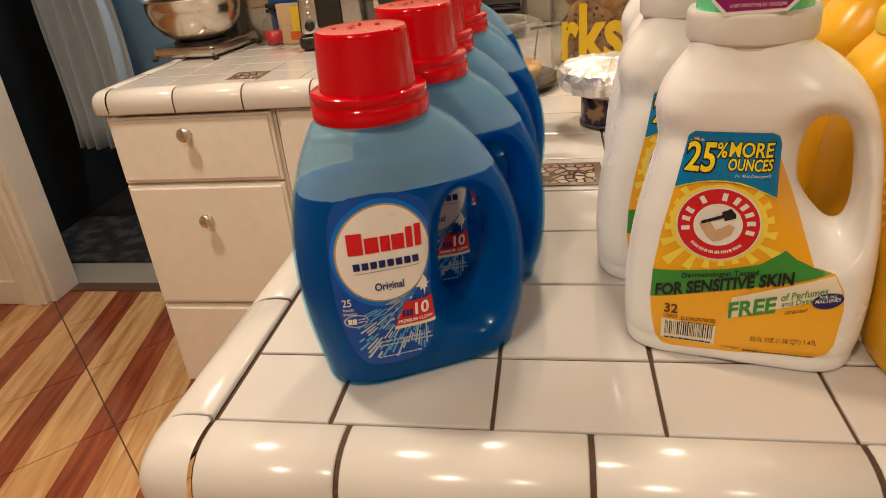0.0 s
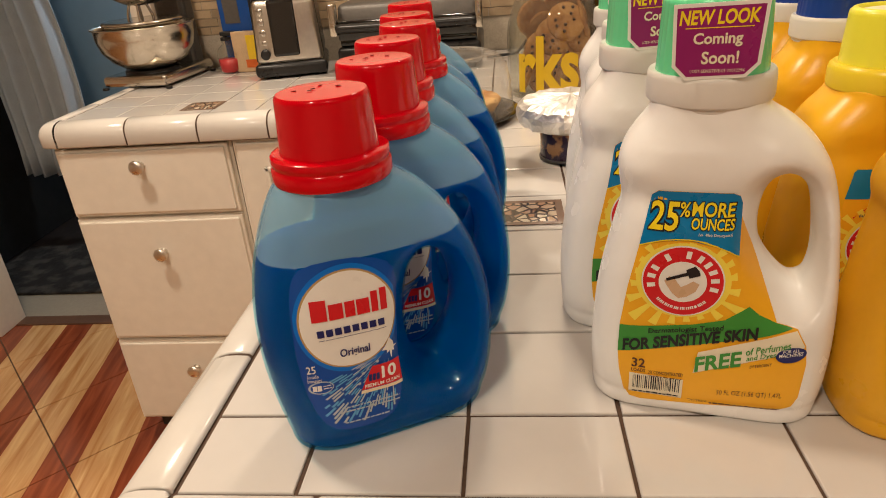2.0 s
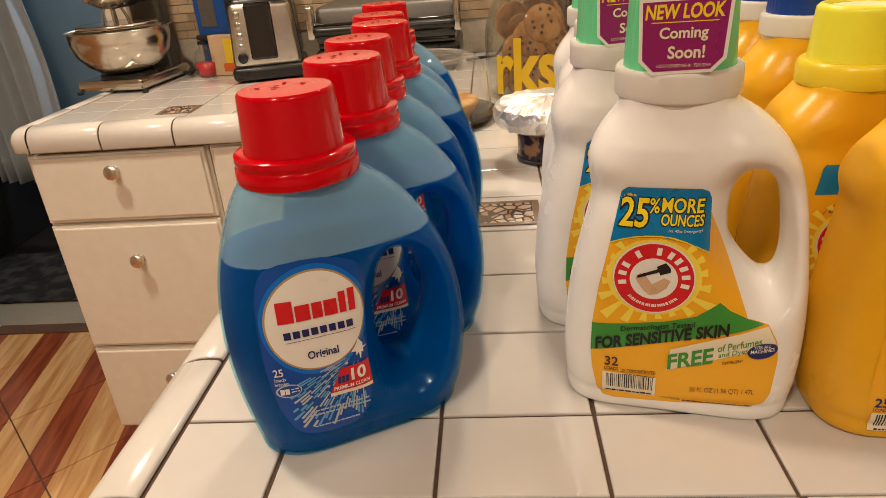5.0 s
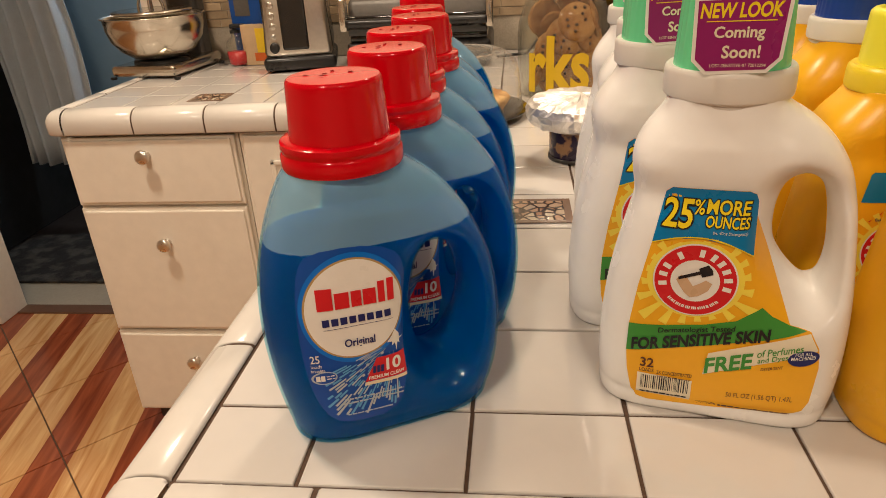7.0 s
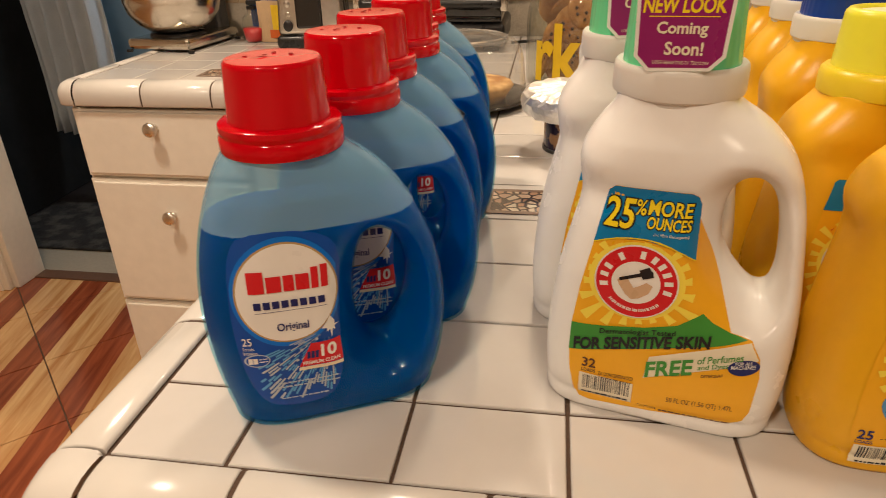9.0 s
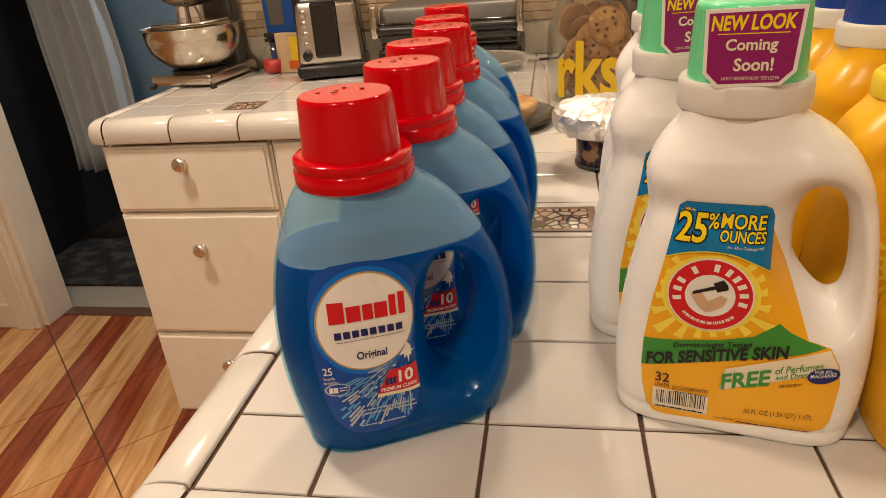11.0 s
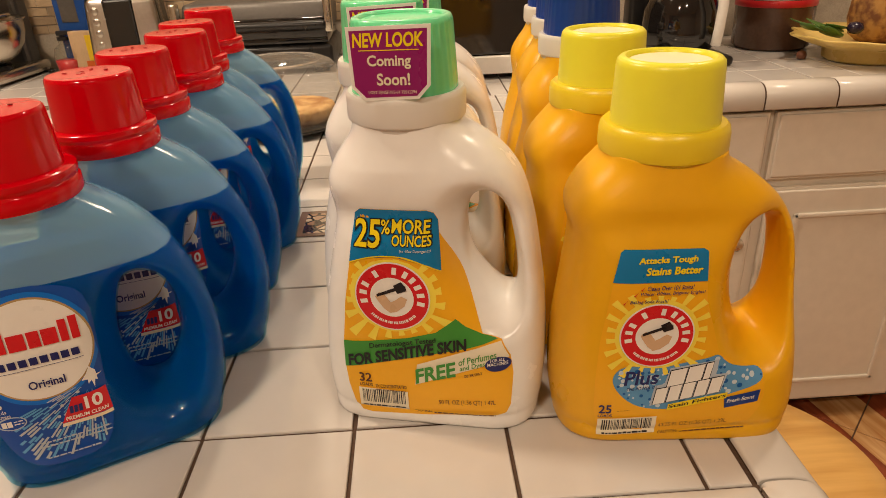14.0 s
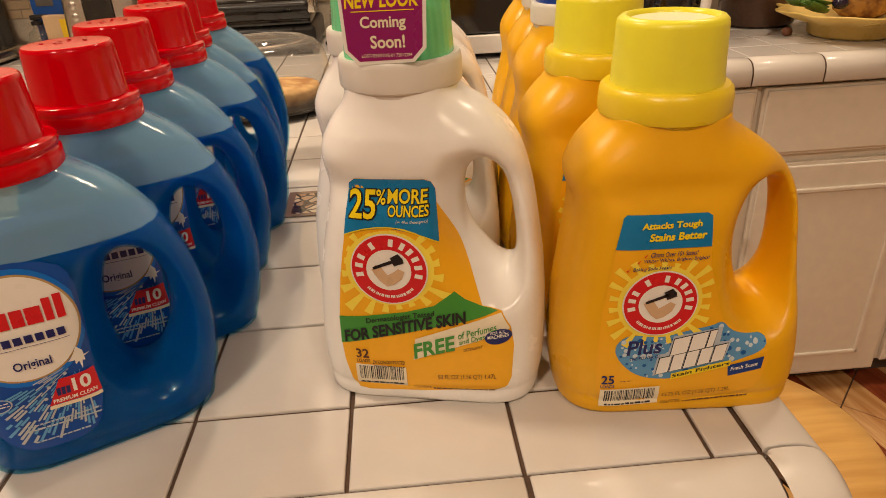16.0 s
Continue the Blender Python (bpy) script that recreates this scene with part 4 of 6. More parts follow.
def emblem(cu, cz, r):
    """The round red emblem, its lettering and picture as plain shapes."""
    def at(*ps):
        return [(cu + a * r, cz + b * r) for a, b in ps]
    pic = [at((-0.46, 0.02), (-0.34, 0.16), (-0.20, 0.10), (-0.04, -0.14), (0.10, -0.06), (0.26, 0.06), (0.42, -0.02), (0.34, -0.24), (0.12, -0.42), (-0.08, -0.48), (-0.24, -0.34), (-0.40, -0.10))]
    bars_ = [at((-0.42, 0.10), (-0.40, 0.02), (0.22, 0.26), (0.18, 0.35)), at((0.06, 0.38), (0.16, 0.14), (0.42, 0.24), (0.40, 0.36), (0.28, 0.50))]
    return [("emblem_edge", poly_bm([ellipse(cu, cz, r * 1.04, r * 1.04)]), I_WHITE), ("emblem_ring", poly_bm([ellipse(cu, cz, r, r)]), I_RED),
            ("emblem_disc", poly_bm([ellipse(cu, cz, r * 0.60, r * 0.60)]), I_WHITE),
            ("emblem_ornament", poly_bm([q for i, q in enumerate(ring_marks(cu, cz, r * 0.80, 12, radians(190), radians(-10), 0.062 * r, 0.105 * r)) if i not in (3, 5)] + ring_marks(cu, cz, r * 0.80, 27, radians(222), radians(318), 0.016 * r, 0.042 * r)), I_WHITE),
            ("emblem_shape", poly_bm(pic), I_SKIN), ("emblem_mark", poly_bm(bars_), I_BLACK)]


def barcode(u0, u1, z0, z1, seed):
    r = random.Random(seed)
    out, u = [], u0 + 0.0008
    while u < u1 - 0.001:
        w = r.choice((0.0003, 0.0005, 0.0008))
        out.append(bar(u, u + w, z0, z1))
        u += w + r.choice((0.0004, 0.0006, 0.0009))
    return out


def small_print(u0, u1, z0, z1, seed, slope=0.0):
    r = random.Random(seed)
    out, u = [], u0
    while u < u1:
        w = min(r.uniform(0.0012, 0.0042), u1 - u)
        out.append(bar(u, u + w, z0 + (u - u0) * slope, z0 + (z1 - z0) * r.choice((0.55, 0.7)) + (u - u0) * slope, slope))
        u += w + 0.0006
    return out


def blue_label(b):
    back = rounded([(-0.0570, 0.1455), (-0.0310, 0.1470), (-0.0070, 0.1410), (0.0000, 0.1300), (-0.0015, 0.100), (-0.0050, 0.060), (-0.0060, 0.038), (-0.0160, 0.0215), (-0.0400, 0.0205), (-0.0570, 0.0255), (-0.0662, 0.046), (-0.0700, 0.080), (-0.0688, 0.115), (-0.0648, 0.136)], 1)
    cu, cz = -0.0343, 0.1058
    disc = [p for p in ellipse(cu, cz, 0.0303, 0.0330, 64) if p[0] < -0.0030]
    rim = [p for p in ellipse(cu, cz, 0.0315, 0.0342, 64) if p[0] < -0.0028]
    glow = [p for p in ellipse(cu, cz, 0.0338, 0.0375, 64) if p[0] < -0.0025]
    streak, pale = [], []
    o = (-0.0105, 0.0772)
    r = random.Random(4)
    for i in range(30):
        a = radians(197 + i * 2.5 + r.uniform(-0.35, 0.35))
        d, p = (math.cos(a), math.sin(a)), (-math.sin(a), math.cos(a))
        r0 = r.uniform(0.008, 0.020)
        while r0 < 0.056:
            r1 = r0 + r.uniform(0.004, 0.016)
            w0, w1 = r0 * 0.0145, r1 * 0.0145
            q = [(o[0] + d[0] * r0 - p[0] * w0, o[1] + d[1] * r0 - p[1] * w0), (o[0] + d[0] * r1 - p[0] * w1, o[1] + d[1] * r1 - p[1] * w1),
                 (o[0] + d[0] * r1 + p[0] * w1, o[1] + d[1] * r1 + p[1] * w1), (o[0] + d[0] * r0 + p[0] * w0, o[1] + d[1] * r0 + p[1] * w0)]
            if min(k[1] for k in q) > 0.025 and min(k[0] for k in q) > -0.0645:
                (streak if r.random() < 0.6 else pale).append(q)
            r0 = r1 + r.uniform(0.001, 0.008)
    dots = [ellipse(o[0] + math.cos(a) * d, o[1] + math.sin(a) * d, 0.0011, 0.0011, 12) for a, d in ((3.75, 0.012), (3.9, 0.02), (3.72, 0.024), (4.05, 0.027), (3.85, 0.031), (4.2, 0.02))]
    star = [[(o[0] + math.cos(math.pi * k / 8) * q * 0.75, o[1] + math.sin(math.pi * k / 8) * q) for k in range(16) for q in ((0.0022 if k % 2 else (0.0080 if k % 4 == 0 else 0.0050)),)]]
    sl = -0.045
    word = [bar(-0.0572 + 0.0508 * f0, -0.0572 + 0.0508 * (f0 + w), 0.1093 + 0.0508 * f0 * sl, 0.1093 + 0.0508 * f0 * sl + 0.0142 * h, sl, 0.03)
            for f0, w, h in ((0.0, 0.19, 1.0), (0.215, 0.175, 0.74), (0.415, 0.125, 0.74), (0.56, 0.16, 0.74), (0.745, 0.085, 1.0), (0.86, 0.085, 1.08))]
    name = [bar(-0.0553 + 0.0444 * k / 8, -0.0553 + 0.0444 * (k + 0.76) / 8, 0.0982 + 0.0444 * k / 8 * sl, 0.1032 + 0.0444 * k / 8 * sl, sl) for k in range(8)]
    layers = [
        ("glow", poly_bm([glow]), ink("ink_azure", (0.0, 0.16, 0.66))),
        ("streak_pattern", poly_bm(streak), I_SKY), ("streak_pattern", poly_bm(pale), I_SILVER), ("sparkles", poly_bm(dots), I_SILVER),
        ("rim", poly_bm([rim]), I_GOLD), ("disc", poly_bm([disc]), I_WHITE), ("star", poly_bm(star), I_WHITE),
        ] + [("brand_shape", poly_bm([q]), I_RED) for q in word] + [("name_shape", poly_bm([q]), I_NAVY) for q in name] + [
        ("rule", poly_bm([bar(-0.0550, -0.0110, 0.0958, 0.0961, sl)]), I_NAVY),
        ("lettering", text_bm([("Original", -0.0435, -0.0240, 0.0793, 0.0868, sl, 0.03, 0.02)]), I_NAVY),
        ("patch", poly_bm([[(-0.0335, 0.0515), (-0.0045, 0.0503), (-0.0050, 0.0672), (-0.0243, 0.0680)]]), I_RED),
        ("patch_strip", poly_bm([[(-0.0340, 0.0488), (-0.0045, 0.0477), (-0.0045, 0.0500), (-0.0335, 0.0512)]]), I_CREAM),
        ("patch_lettering", text_bm([("PREMIUM CLEAN", -0.0310, -0.0068, 0.0525, 0.0552, -0.03, 0.1, 0.02), ("10", -0.0188, -0.0085, 0.0568, 0.0660, -0.04, 0.05, 0.03)]), I_WHITE),
        ("patch_shape", poly_bm(blocks(-0.0278, -0.0200, 0.0570, 0.0622, (1, 1, 1), -0.03, 0.1, 0.2)), I_NAVY),
        ("load_lettering", text_bm([("25", -0.0657, -0.0600, 0.0728, 0.0785, 0, 0, 0.012), ("loads", -0.0657, -0.0590, 0.0692, 0.0717, 0, 0, 0.0), ("brassées", -0.0660, -0.0575, 0.0660, 0.0685, 0, 0, 0.0)]), I_WHITE),
        ("badge", poly_bm([ellipse(-0.0585, 0.0610, 0.0080, 0.0049, 32)]), I_SILVER), ("badge_inner", poly_bm([ellipse(-0.0582, 0.0611, 0.0070, 0.0041, 32)]), I_BLUE),
        ("badge_marks", poly_bm([bar(-0.0638, -0.0612, 0.0590, 0.0632), bar(-0.0608, -0.0582, 0.0590, 0.0632)] + small_print(-0.0572, -0.0522, 0.0620, 0.0631, 3) + small_print(-0.0572, -0.0520, 0.0600, 0.0611, 5)), I_WHITE),
        ("small_print", poly_bm(small_print(-0.0480, -0.0085, 0.0412, 0.0430, 11, sl) + small_print(-0.0490, -0.0080, 0.0382, 0.0400, 12, sl) + small_print(-0.0470, -0.0170, 0.0290, 0.0308, 13, sl)), I_SILVER)]
    decals(BLUE_FORM, b, back, I_BLUE, layers, "royal blue printed label with a white disc")


def white_label(b):
    back = [(-0.0408, 0.1608), (-0.0370, 0.1640), (0.0060, 0.1642), (0.0100, 0.1622), (0.0120, 0.1570), (0.0135, 0.1222), (0.0148, 0.109), (0.0185, 0.0975), (0.0225, 0.0905), (0.0290, 0.0848), (0.040, 0.0792), (0.0525, 0.0758),
            (0.0585, 0.0650), (0.0605, 0.051), (0.0590, 0.025), (0.0560, 0.0175), (0.0490, 0.0140), (0.0, 0.0100), (-0.0400, 0.0085), (-0.0475, 0.0098), (-0.0515, 0.0150), (-0.0555, 0.0330), (-0.0568, 0.0480), (-0.0563, 0.0675), (-0.0525, 0.0965), (-0.0465, 0.1275)]
    arc = [(-0.0465, 0.1275), (-0.0400, 0.1302), (-0.0331, 0.1325), (-0.0250, 0.1338), (-0.0168, 0.1341), (-0.0080, 0.1332), (-0.0007, 0.1308), (0.0070, 0.1270), (0.0135, 0.1222)]
    top = [(-0.0408, 0.1608), (-0.0370, 0.1640), (0.0060, 0.1642), (0.0100, 0.1622), (0.0120, 0.1570)] + arc[::-1]
    green = [(-0.0563, 0.0675), (-0.035, 0.0700), (-0.010, 0.0740), (0.0090, 0.0795), (0.0225, 0.0905), (0.0290, 0.0848), (0.040, 0.0792), (0.0500, 0.0762), (0.0300, 0.0690), (-0.0063, 0.0590), (-0.0568, 0.0465)]
    cu, cz, r = -0.0185, 0.1052, 0.0243
    inside = chaikin(back, 0)

    def ok(u, z):
        return bool(signed(inside, np.array([u]), np.array([z]))[0] > 0.001) and z > 0.071 + 0.25 * max(u + 0.03, 0) and z < 0.1325 - 7 * (u + 0.018) ** 2
    burst = sun_rays(cu, cz, 0.0240, (0.0260, 0.0275, 0.0300, 0.0325, 0.0350, 0.0375, 0.040, 0.043), 20, 0.0019, ok)
    layers = [
        ("glow", poly_bm([ellipse(cu, cz, 0.0290, 0.0268)]), I_SUN),
        ("sunburst", poly_bm(burst), I_SUN),
        ("blue_panel", poly_bm([top]), I_TEAL), ("panel_line", poly_bm([arc + [(u, z + 0.0008) for u, z in arc[::-1]]]), I_YEL),
        ("green_band", poly_bm([green]), I_GREEN),
        ("cream_band", poly_bm([[(-0.0068, 0.0368), (0.0480, 0.0590), (0.0580, 0.0645), (0.0522, 0.0752), (0.0440, 0.0728), (-0.0048, 0.0535)]]), I_CREAM),
        ] + emblem(cu, cz, r) + [
        ("shadow_lettering", text_bm([("25", -0.0424, -0.0236, 0.1388, 0.1585, 0.0, 0.08, 0.07), ("%", -0.0245, -0.0170, 0.1480, 0.1582, 0, 0.06, 0.06), ("MORE", -0.0172, 0.0084, 0.1486, 0.1588, 0.0, 0.06, 0.07), ("OUNCES", -0.0172, 0.0090, 0.1408, 0.1492, 0.0, 0.06, 0.07)]), I_BLACK),
        ("offer_lettering", text_bm([("25", -0.0416, -0.0246, 0.1398, 0.1578, 0.0, 0.08, 0.02), ("%", -0.0238, -0.0178, 0.1487, 0.1577, 0, 0.06, 0.015), ("MORE", -0.0166, 0.0077, 0.1494, 0.1582, 0.0, 0.06, 0.02), ("OUNCES", -0.0166, 0.0083, 0.1416, 0.1486, 0.0, 0.06, 0.02)]), I_YEL),
        ("note_print", text_bm([("(vs. 40oz Detergents)", -0.0118, 0.0078, 0.1372, 0.1396, 0.0, 0.1, 0.0)]), I_CREAM),
        ("claim_lettering", text_bm([("Dermatologist Tested", -0.0372, 0.0089, 0.0632, 0.0682, 0.175, 0.0, 0.012), ("FOR SENSITIVE SKIN", -0.0535, 0.0295, 0.0482, 0.0577, 0.235, 0.0, 0.035)]), I_BLACK),
        ("free_lettering", text_bm([("FREE", -0.0060, 0.0218, 0.0380, 0.0498, 0.31, 0, 0.03), ("of Perfumes", 0.0240, 0.0494, 0.0552, 0.0605, 0.33, 0, 0.008), ("and Dyes", 0.0248, 0.0418, 0.0500, 0.0548, 0.33, 0, 0.008)]), I_GREEN),
        ("oval", poly_bm([[(u, z + (u - 0.0515) * 0.2) for u, z in ellipse(0.0505, 0.0588, 0.0088, 0.0056, 32)]]), I_NAVY),
        ("oval_lettering", text_bm([("FOR ALL", 0.0455, 0.0550, 0.0598, 0.0622, 0.2, 0, 0.01), ("MACHINES", 0.0435, 0.0572, 0.0563, 0.0590, 0.2, 0, 0.01)]), I_WHITE),
        ("load_lettering", text_bm([("32", -0.0468, -0.0378, 0.0362, 0.0435, 0, 0, 0.02), ("LOADS", -0.0468, -0.0375, 0.0326, 0.0352, 0, 0, 0.015), ("2X CONCENTRATED", -0.0355, -0.0130, 0.0318, 0.0345, 0.03, 0, 0.01), ("50 FL OZ (1.56 QT) 1.47L", 0.0093, 0.0488, 0.0205, 0.0255, 0.085, 0, 0.0), ("CAUTION:", -0.0086, 0.0040, 0.0118, 0.0142, 0.05, 0, 0.01), ("DETERGENT", 0.0275, 0.0400, 0.0455, 0.0477, 0.3, 0, 0.01)]), I_BROWN),
        ("barcode_patch", poly_bm([bar(-0.0480, -0.0125, 0.0145, 0.0312, -0.03)]), I_CREAM),
        ("barcode", poly_bm(barcode(-0.0462, -0.0140, 0.0190, 0.0300, 2) + small_print(-0.0455, -0.0150, 0.0152, 0.0174, 6)), I_BLACK),
        ("small_print", poly_bm(small_print(0.0055, 0.0488, 0.0124, 0.0146, 21, 0.05) + small_print(-0.0350, -0.0135, 0.0303, 0.0312, 22)), I_BROWN)]
    decals(WHITE_FORM, b, back, I_ORANGE, layers, "yellow, green and blue printed label")
    # cardboard notice on the cap
    card = poly_bm([[(-0.0350, 0.2722), (0.0140, 0.2735), (0.0125, 0.2400), (0.0055, 0.2325), (-0.0265, 0.2310), (-0.0340, 0.2385)]])
    ex = bmesh.ops.extrude_face_region(card, geom=card.faces[:])
    for v in ex["geom"]:
        if isinstance(v, bmesh.types.BMVert):
            v.co.y -= 0.0008
    bmesh.ops.recalc_face_normals(card, faces=card.faces)
    cd = part("notice_card", card, I_WHITE, b, "purple cardboard notice on the cap")
    inner = poly_bm([[(-0.0330, 0.2702), (0.0120, 0.2714), (0.0106, 0.2408), (0.0045, 0.2343), (-0.0257, 0.2329), (-0.0320, 0.2393)]])
    for k, (name, bm, m) in enumerate((("card_field", inner, I_PURPLE),
            ("card_title", text_bm([("NEW LOOK", -0.0315, 0.0095, 0.2610, 0.2690, 0.02, 0.08, 0.03)]), I_YEL),
            ("card_rule", poly_bm([bar(-0.0280, 0.0070, 0.2592, 0.2597, 0.02)]), I_YEL),
            ("card_lettering", text_bm([("Coming", -0.0235, 0.0020, 0.2490, 0.2570, 0.02, 0, 0.025), ("Soon!", -0.0185, 0.0010, 0.2400, 0.2470, 0.02, 0, 0.025), ("LOST-SENSITIVE-01 72012294", -0.0240, 0.0045, 0.2352, 0.2370, 0.02, 0, 0.0)]), I_CREAM))):
        for v in bm.verts:
            v.co.y = -0.0010 - 0.00015 * k
        for f in bm.faces:
            f.normal_update()
            if f.normal.y > 0:
                f.normal_flip()
        part(name, bm, m, cd)
    cd.matrix_basis = pose(-0.0008, -0.0358, 0.0, 0, 0, 0)


def gold_map(u, z):
    """Settle the printed artwork on the moulded front."""
    return u + 0.0015, np.interp(z, (0.0, 0.0165, 0.0325, 0.0435, 0.056, 0.075, 0.0895, 0.148), (0.002, 0.0095, 0.0240, 0.0340, 0.0460, 0.0690, 0.0868, 0.1468)) + 0.05 * (u + 0.024)


def gold_label(b):
    back = rounded([(-0.050, 0.1475), (0.0015, 0.1450), (0.0030, 0.120), (0.0060, 0.090), (0.020, 0.072), (0.048, 0.0595), (0.050, 0.040), (0.040, 0.018), (-0.050, 0.016), (-0.0600, 0.030), (-0.0600, 0.075), (-0.054, 0.120)], 1)
    cu, cz, r = -0.0228, 0.0868, 0.0222
    burst = sun_rays(cu, cz, 0.0215, (0.0245, 0.0265, 0.0285, 0.031, 0.034, 0.0365), 22, 0.0014, lambda u, z: -0.054 < u < 0.010 and 0.056 < z < 0.1165)
    splash_ = rounded([(-0.0490, 0.0560), (-0.0400, 0.0650), (-0.0200, 0.0610), (-0.005, 0.0655), (0.0120, 0.0690), (0.0180, 0.0720), (0.0240, 0.0640), (0.0360, 0.0590), (0.0490, 0.0575), (0.0485, 0.0490), (0.0280, 0.0410), (0.0100, 0.0335), (-0.0120, 0.0290), (-0.0320, 0.0320), (-0.0450, 0.0440)], 2)
    rr_ = random.Random(9)
    foam, deep, taken = [], [], []
    for _ in range(420):
        u, z = rr_.uniform(-0.049, 0.049), rr_.uniform(0.029, 0.072)
        q = rr_.uniform(0.0006, 0.0021)
        if signed(np.array(splash_), np.array([u]), np.array([z]))[0] > q + 0.0003 and all(math.hypot(u - a, z - c) > q + e for a, c, e in taken):
            taken.append((u, z, q))
            (foam if rr_.random() < 0.6 else deep).append(ellipse(u, z, q, q, 10))
    s1, s2 = 0.235, 0.225
    over = [bar(-0.0130 + 0.0270 * f0, -0.0130 + 0.0270 * (f0 + w), 0.0482 + 0.0270 * f0 * s1, 0.0482 + 0.0270 * f0 * s1 + 0.0122, s1, 0.15) for f0, w in ((0.0, 0.38), (0.42, 0.36), (0.82, 0.15))]
    under = [bar(-0.0210 + 0.0430 * k / 5, -0.0210 + 0.0430 * (k + 0.86) / 5, 0.0342 + 0.0430 * k / 5 * s2, 0.0342 + 0.0430 * k / 5 * s2 + 0.0122, s2, 0.15) for k in range(5)]

    def grown(q, e):
        m = (sum(a for a, _ in q) / 4, sum(c for _, c in q) / 4)
        return [(a + math.copysign(e, a - m[0]), c + math.copysign(e, c - m[1])) for a, c in q]
    warp_in = [
        ("blue_panel", poly_bm([[(-0.0500, 0.1460), (-0.0480, 0.1478), (-0.0020, 0.1456), (0.0008, 0.1438), (0.0022, 0.1250), (-0.0535, 0.1270)]]), I_TEAL),
        ("claim_lettering", text_bm([("Attacks Tough", -0.0400, -0.0055, 0.1380, 0.1430, -0.02, 0.1, 0.035), ("Stains Better", -0.0350, -0.0020, 0.1315, 0.1365, -0.02, 0.1, 0.035)]), I_YEL),
        ("list_lettering", text_bm([("Cleans Over 101 Stains!", -0.0335, -0.0060, 0.1215, 0.1245, -0.02, 0.15, 0.012), ("Whiter Whites, Brighter Brights!", -0.0375, 0.0010, 0.1178, 0.1206, -0.02, 0.15, 0.012), ("Baking Soda Fresh!", -0.0430, -0.0205, 0.1128, 0.1156, -0.02, 0.15, 0.012)]), I_NAVY),
        ("ticks", poly_bm([[(u, z + 0.001), (u + 0.0008, z), (u + 0.0028, z + 0.0032), (u + 0.0009, z + 0.0012)] for u, z in ((-0.0372, 0.1215), (-0.0410, 0.1178), (-0.0470, 0.1128))]), I_RED),
        ("load_lettering", text_bm([("25", -0.0568, -0.0485, 0.0375, 0.0450, 0, 0, 0.02), ("LOADS", -0.0570, -0.0480, 0.0340, 0.0366, 0, 0, 0.015)]), I_NAVY),
        ("barcode_patch", poly_bm([bar(-0.0570, -0.0185, 0.0165, 0.0325)]), I_CREAM),
        ("barcode", poly_bm(barcode(-0.0550, -0.0205, 0.0205, 0.0315, 5) + small_print(-0.0535, -0.0230, 0.0172, 0.0192, 8)), I_BLACK),
        ("size_lettering", text_bm([("43.75 FL OZ (1.36 QT) 1.29L", -0.0170, 0.0270, 0.0215, 0.0262, 0.03, 0, 0.0), ("CAUTION:", -0.0165, -0.0035, 0.0150, 0.0178, 0.03, 0, 0.01)]), I_BROWN),
        ("small_print", poly_bm(small_print(-0.0020, 0.0400, 0.0153, 0.0178, 31, 0.03) + small_print(-0.0450, -0.0370, 0.0395, 0.0403, 32)), I_BROWN)]
    for _, bm, _m in warp_in:
        for v in bm.verts:
            v.co.x, v.co.z = gold_map(v.co.x, v.co.z)
    layers = [
        ("glow", poly_bm([ellipse(cu, cz, 0.0258, 0.0258)]), I_SUN), ("sunburst", poly_bm(burst), I_SUN),
        ("splash", poly_bm([splash_]), ink("ink_ocean", (0.10, 0.30, 0.56))), ("foam", poly_bm(foam), ink("ink_foam", (0.55, 0.66, 0.74))), ("foam", poly_bm(deep), ink("ink_deep_water", (0.0, 0.10, 0.36))),
        ] + emblem(cu, cz, r) + [
        ("brand_plate", poly_bm([[(-0.0228, 0.0330), (0.0215, 0.0428), (0.0250, 0.0575), (0.0175, 0.0570), (0.0185, 0.0680), (-0.0118, 0.0622), (-0.0145, 0.0500), (-0.0205, 0.0490)]]), I_SILVER),
        ("brand_shadow", poly_bm([grown(q, 0.00045) for q in over + under]), I_BLACK),
        ] + [("brand_shape", poly_bm([q]), I_WHITE) for q in over + under] + [
        ("plus_lettering", text_bm([("Plus", -0.0405, -0.0190, 0.0490, 0.0600, 0.05, 0.1, 0.02)]), I_NAVY),
        ("power_lettering", text_bm([("THE POWER OF", -0.0385, -0.0190, 0.0450, 0.0474, 0.08, 0.1, 0.01)]), I_NAVY),
        ("fighters_band", poly_bm([bar(-0.0112, 0.0262, 0.0296, 0.0343, 0.235, 0.1)]), I_YEL),
        ("fighters_lettering", text_bm([("Stain Fighters", -0.0105, 0.0255, 0.0302, 0.0338, 0.235, 0.1, 0.02)]), I_BLACK),
        ("scent_patch", poly_bm([[(0.0262, 0.0300), (0.0470, 0.0350), (0.0478, 0.0440), (0.0252, 0.0382)]]), I_DEEP),
        ("scent_lettering", text_bm([("Fresh Scent", 0.0270, 0.0440, 0.0345, 0.0375, 0.2, 0.1, 0.01)]), I_WHITE)] + warp_in
    back = [tuple(float(c) for c in gold_map(u, z)) for u, z in back]
    decals(GOLD_FORM, b, back, I_ORANGE, layers, "orange and blue printed label")


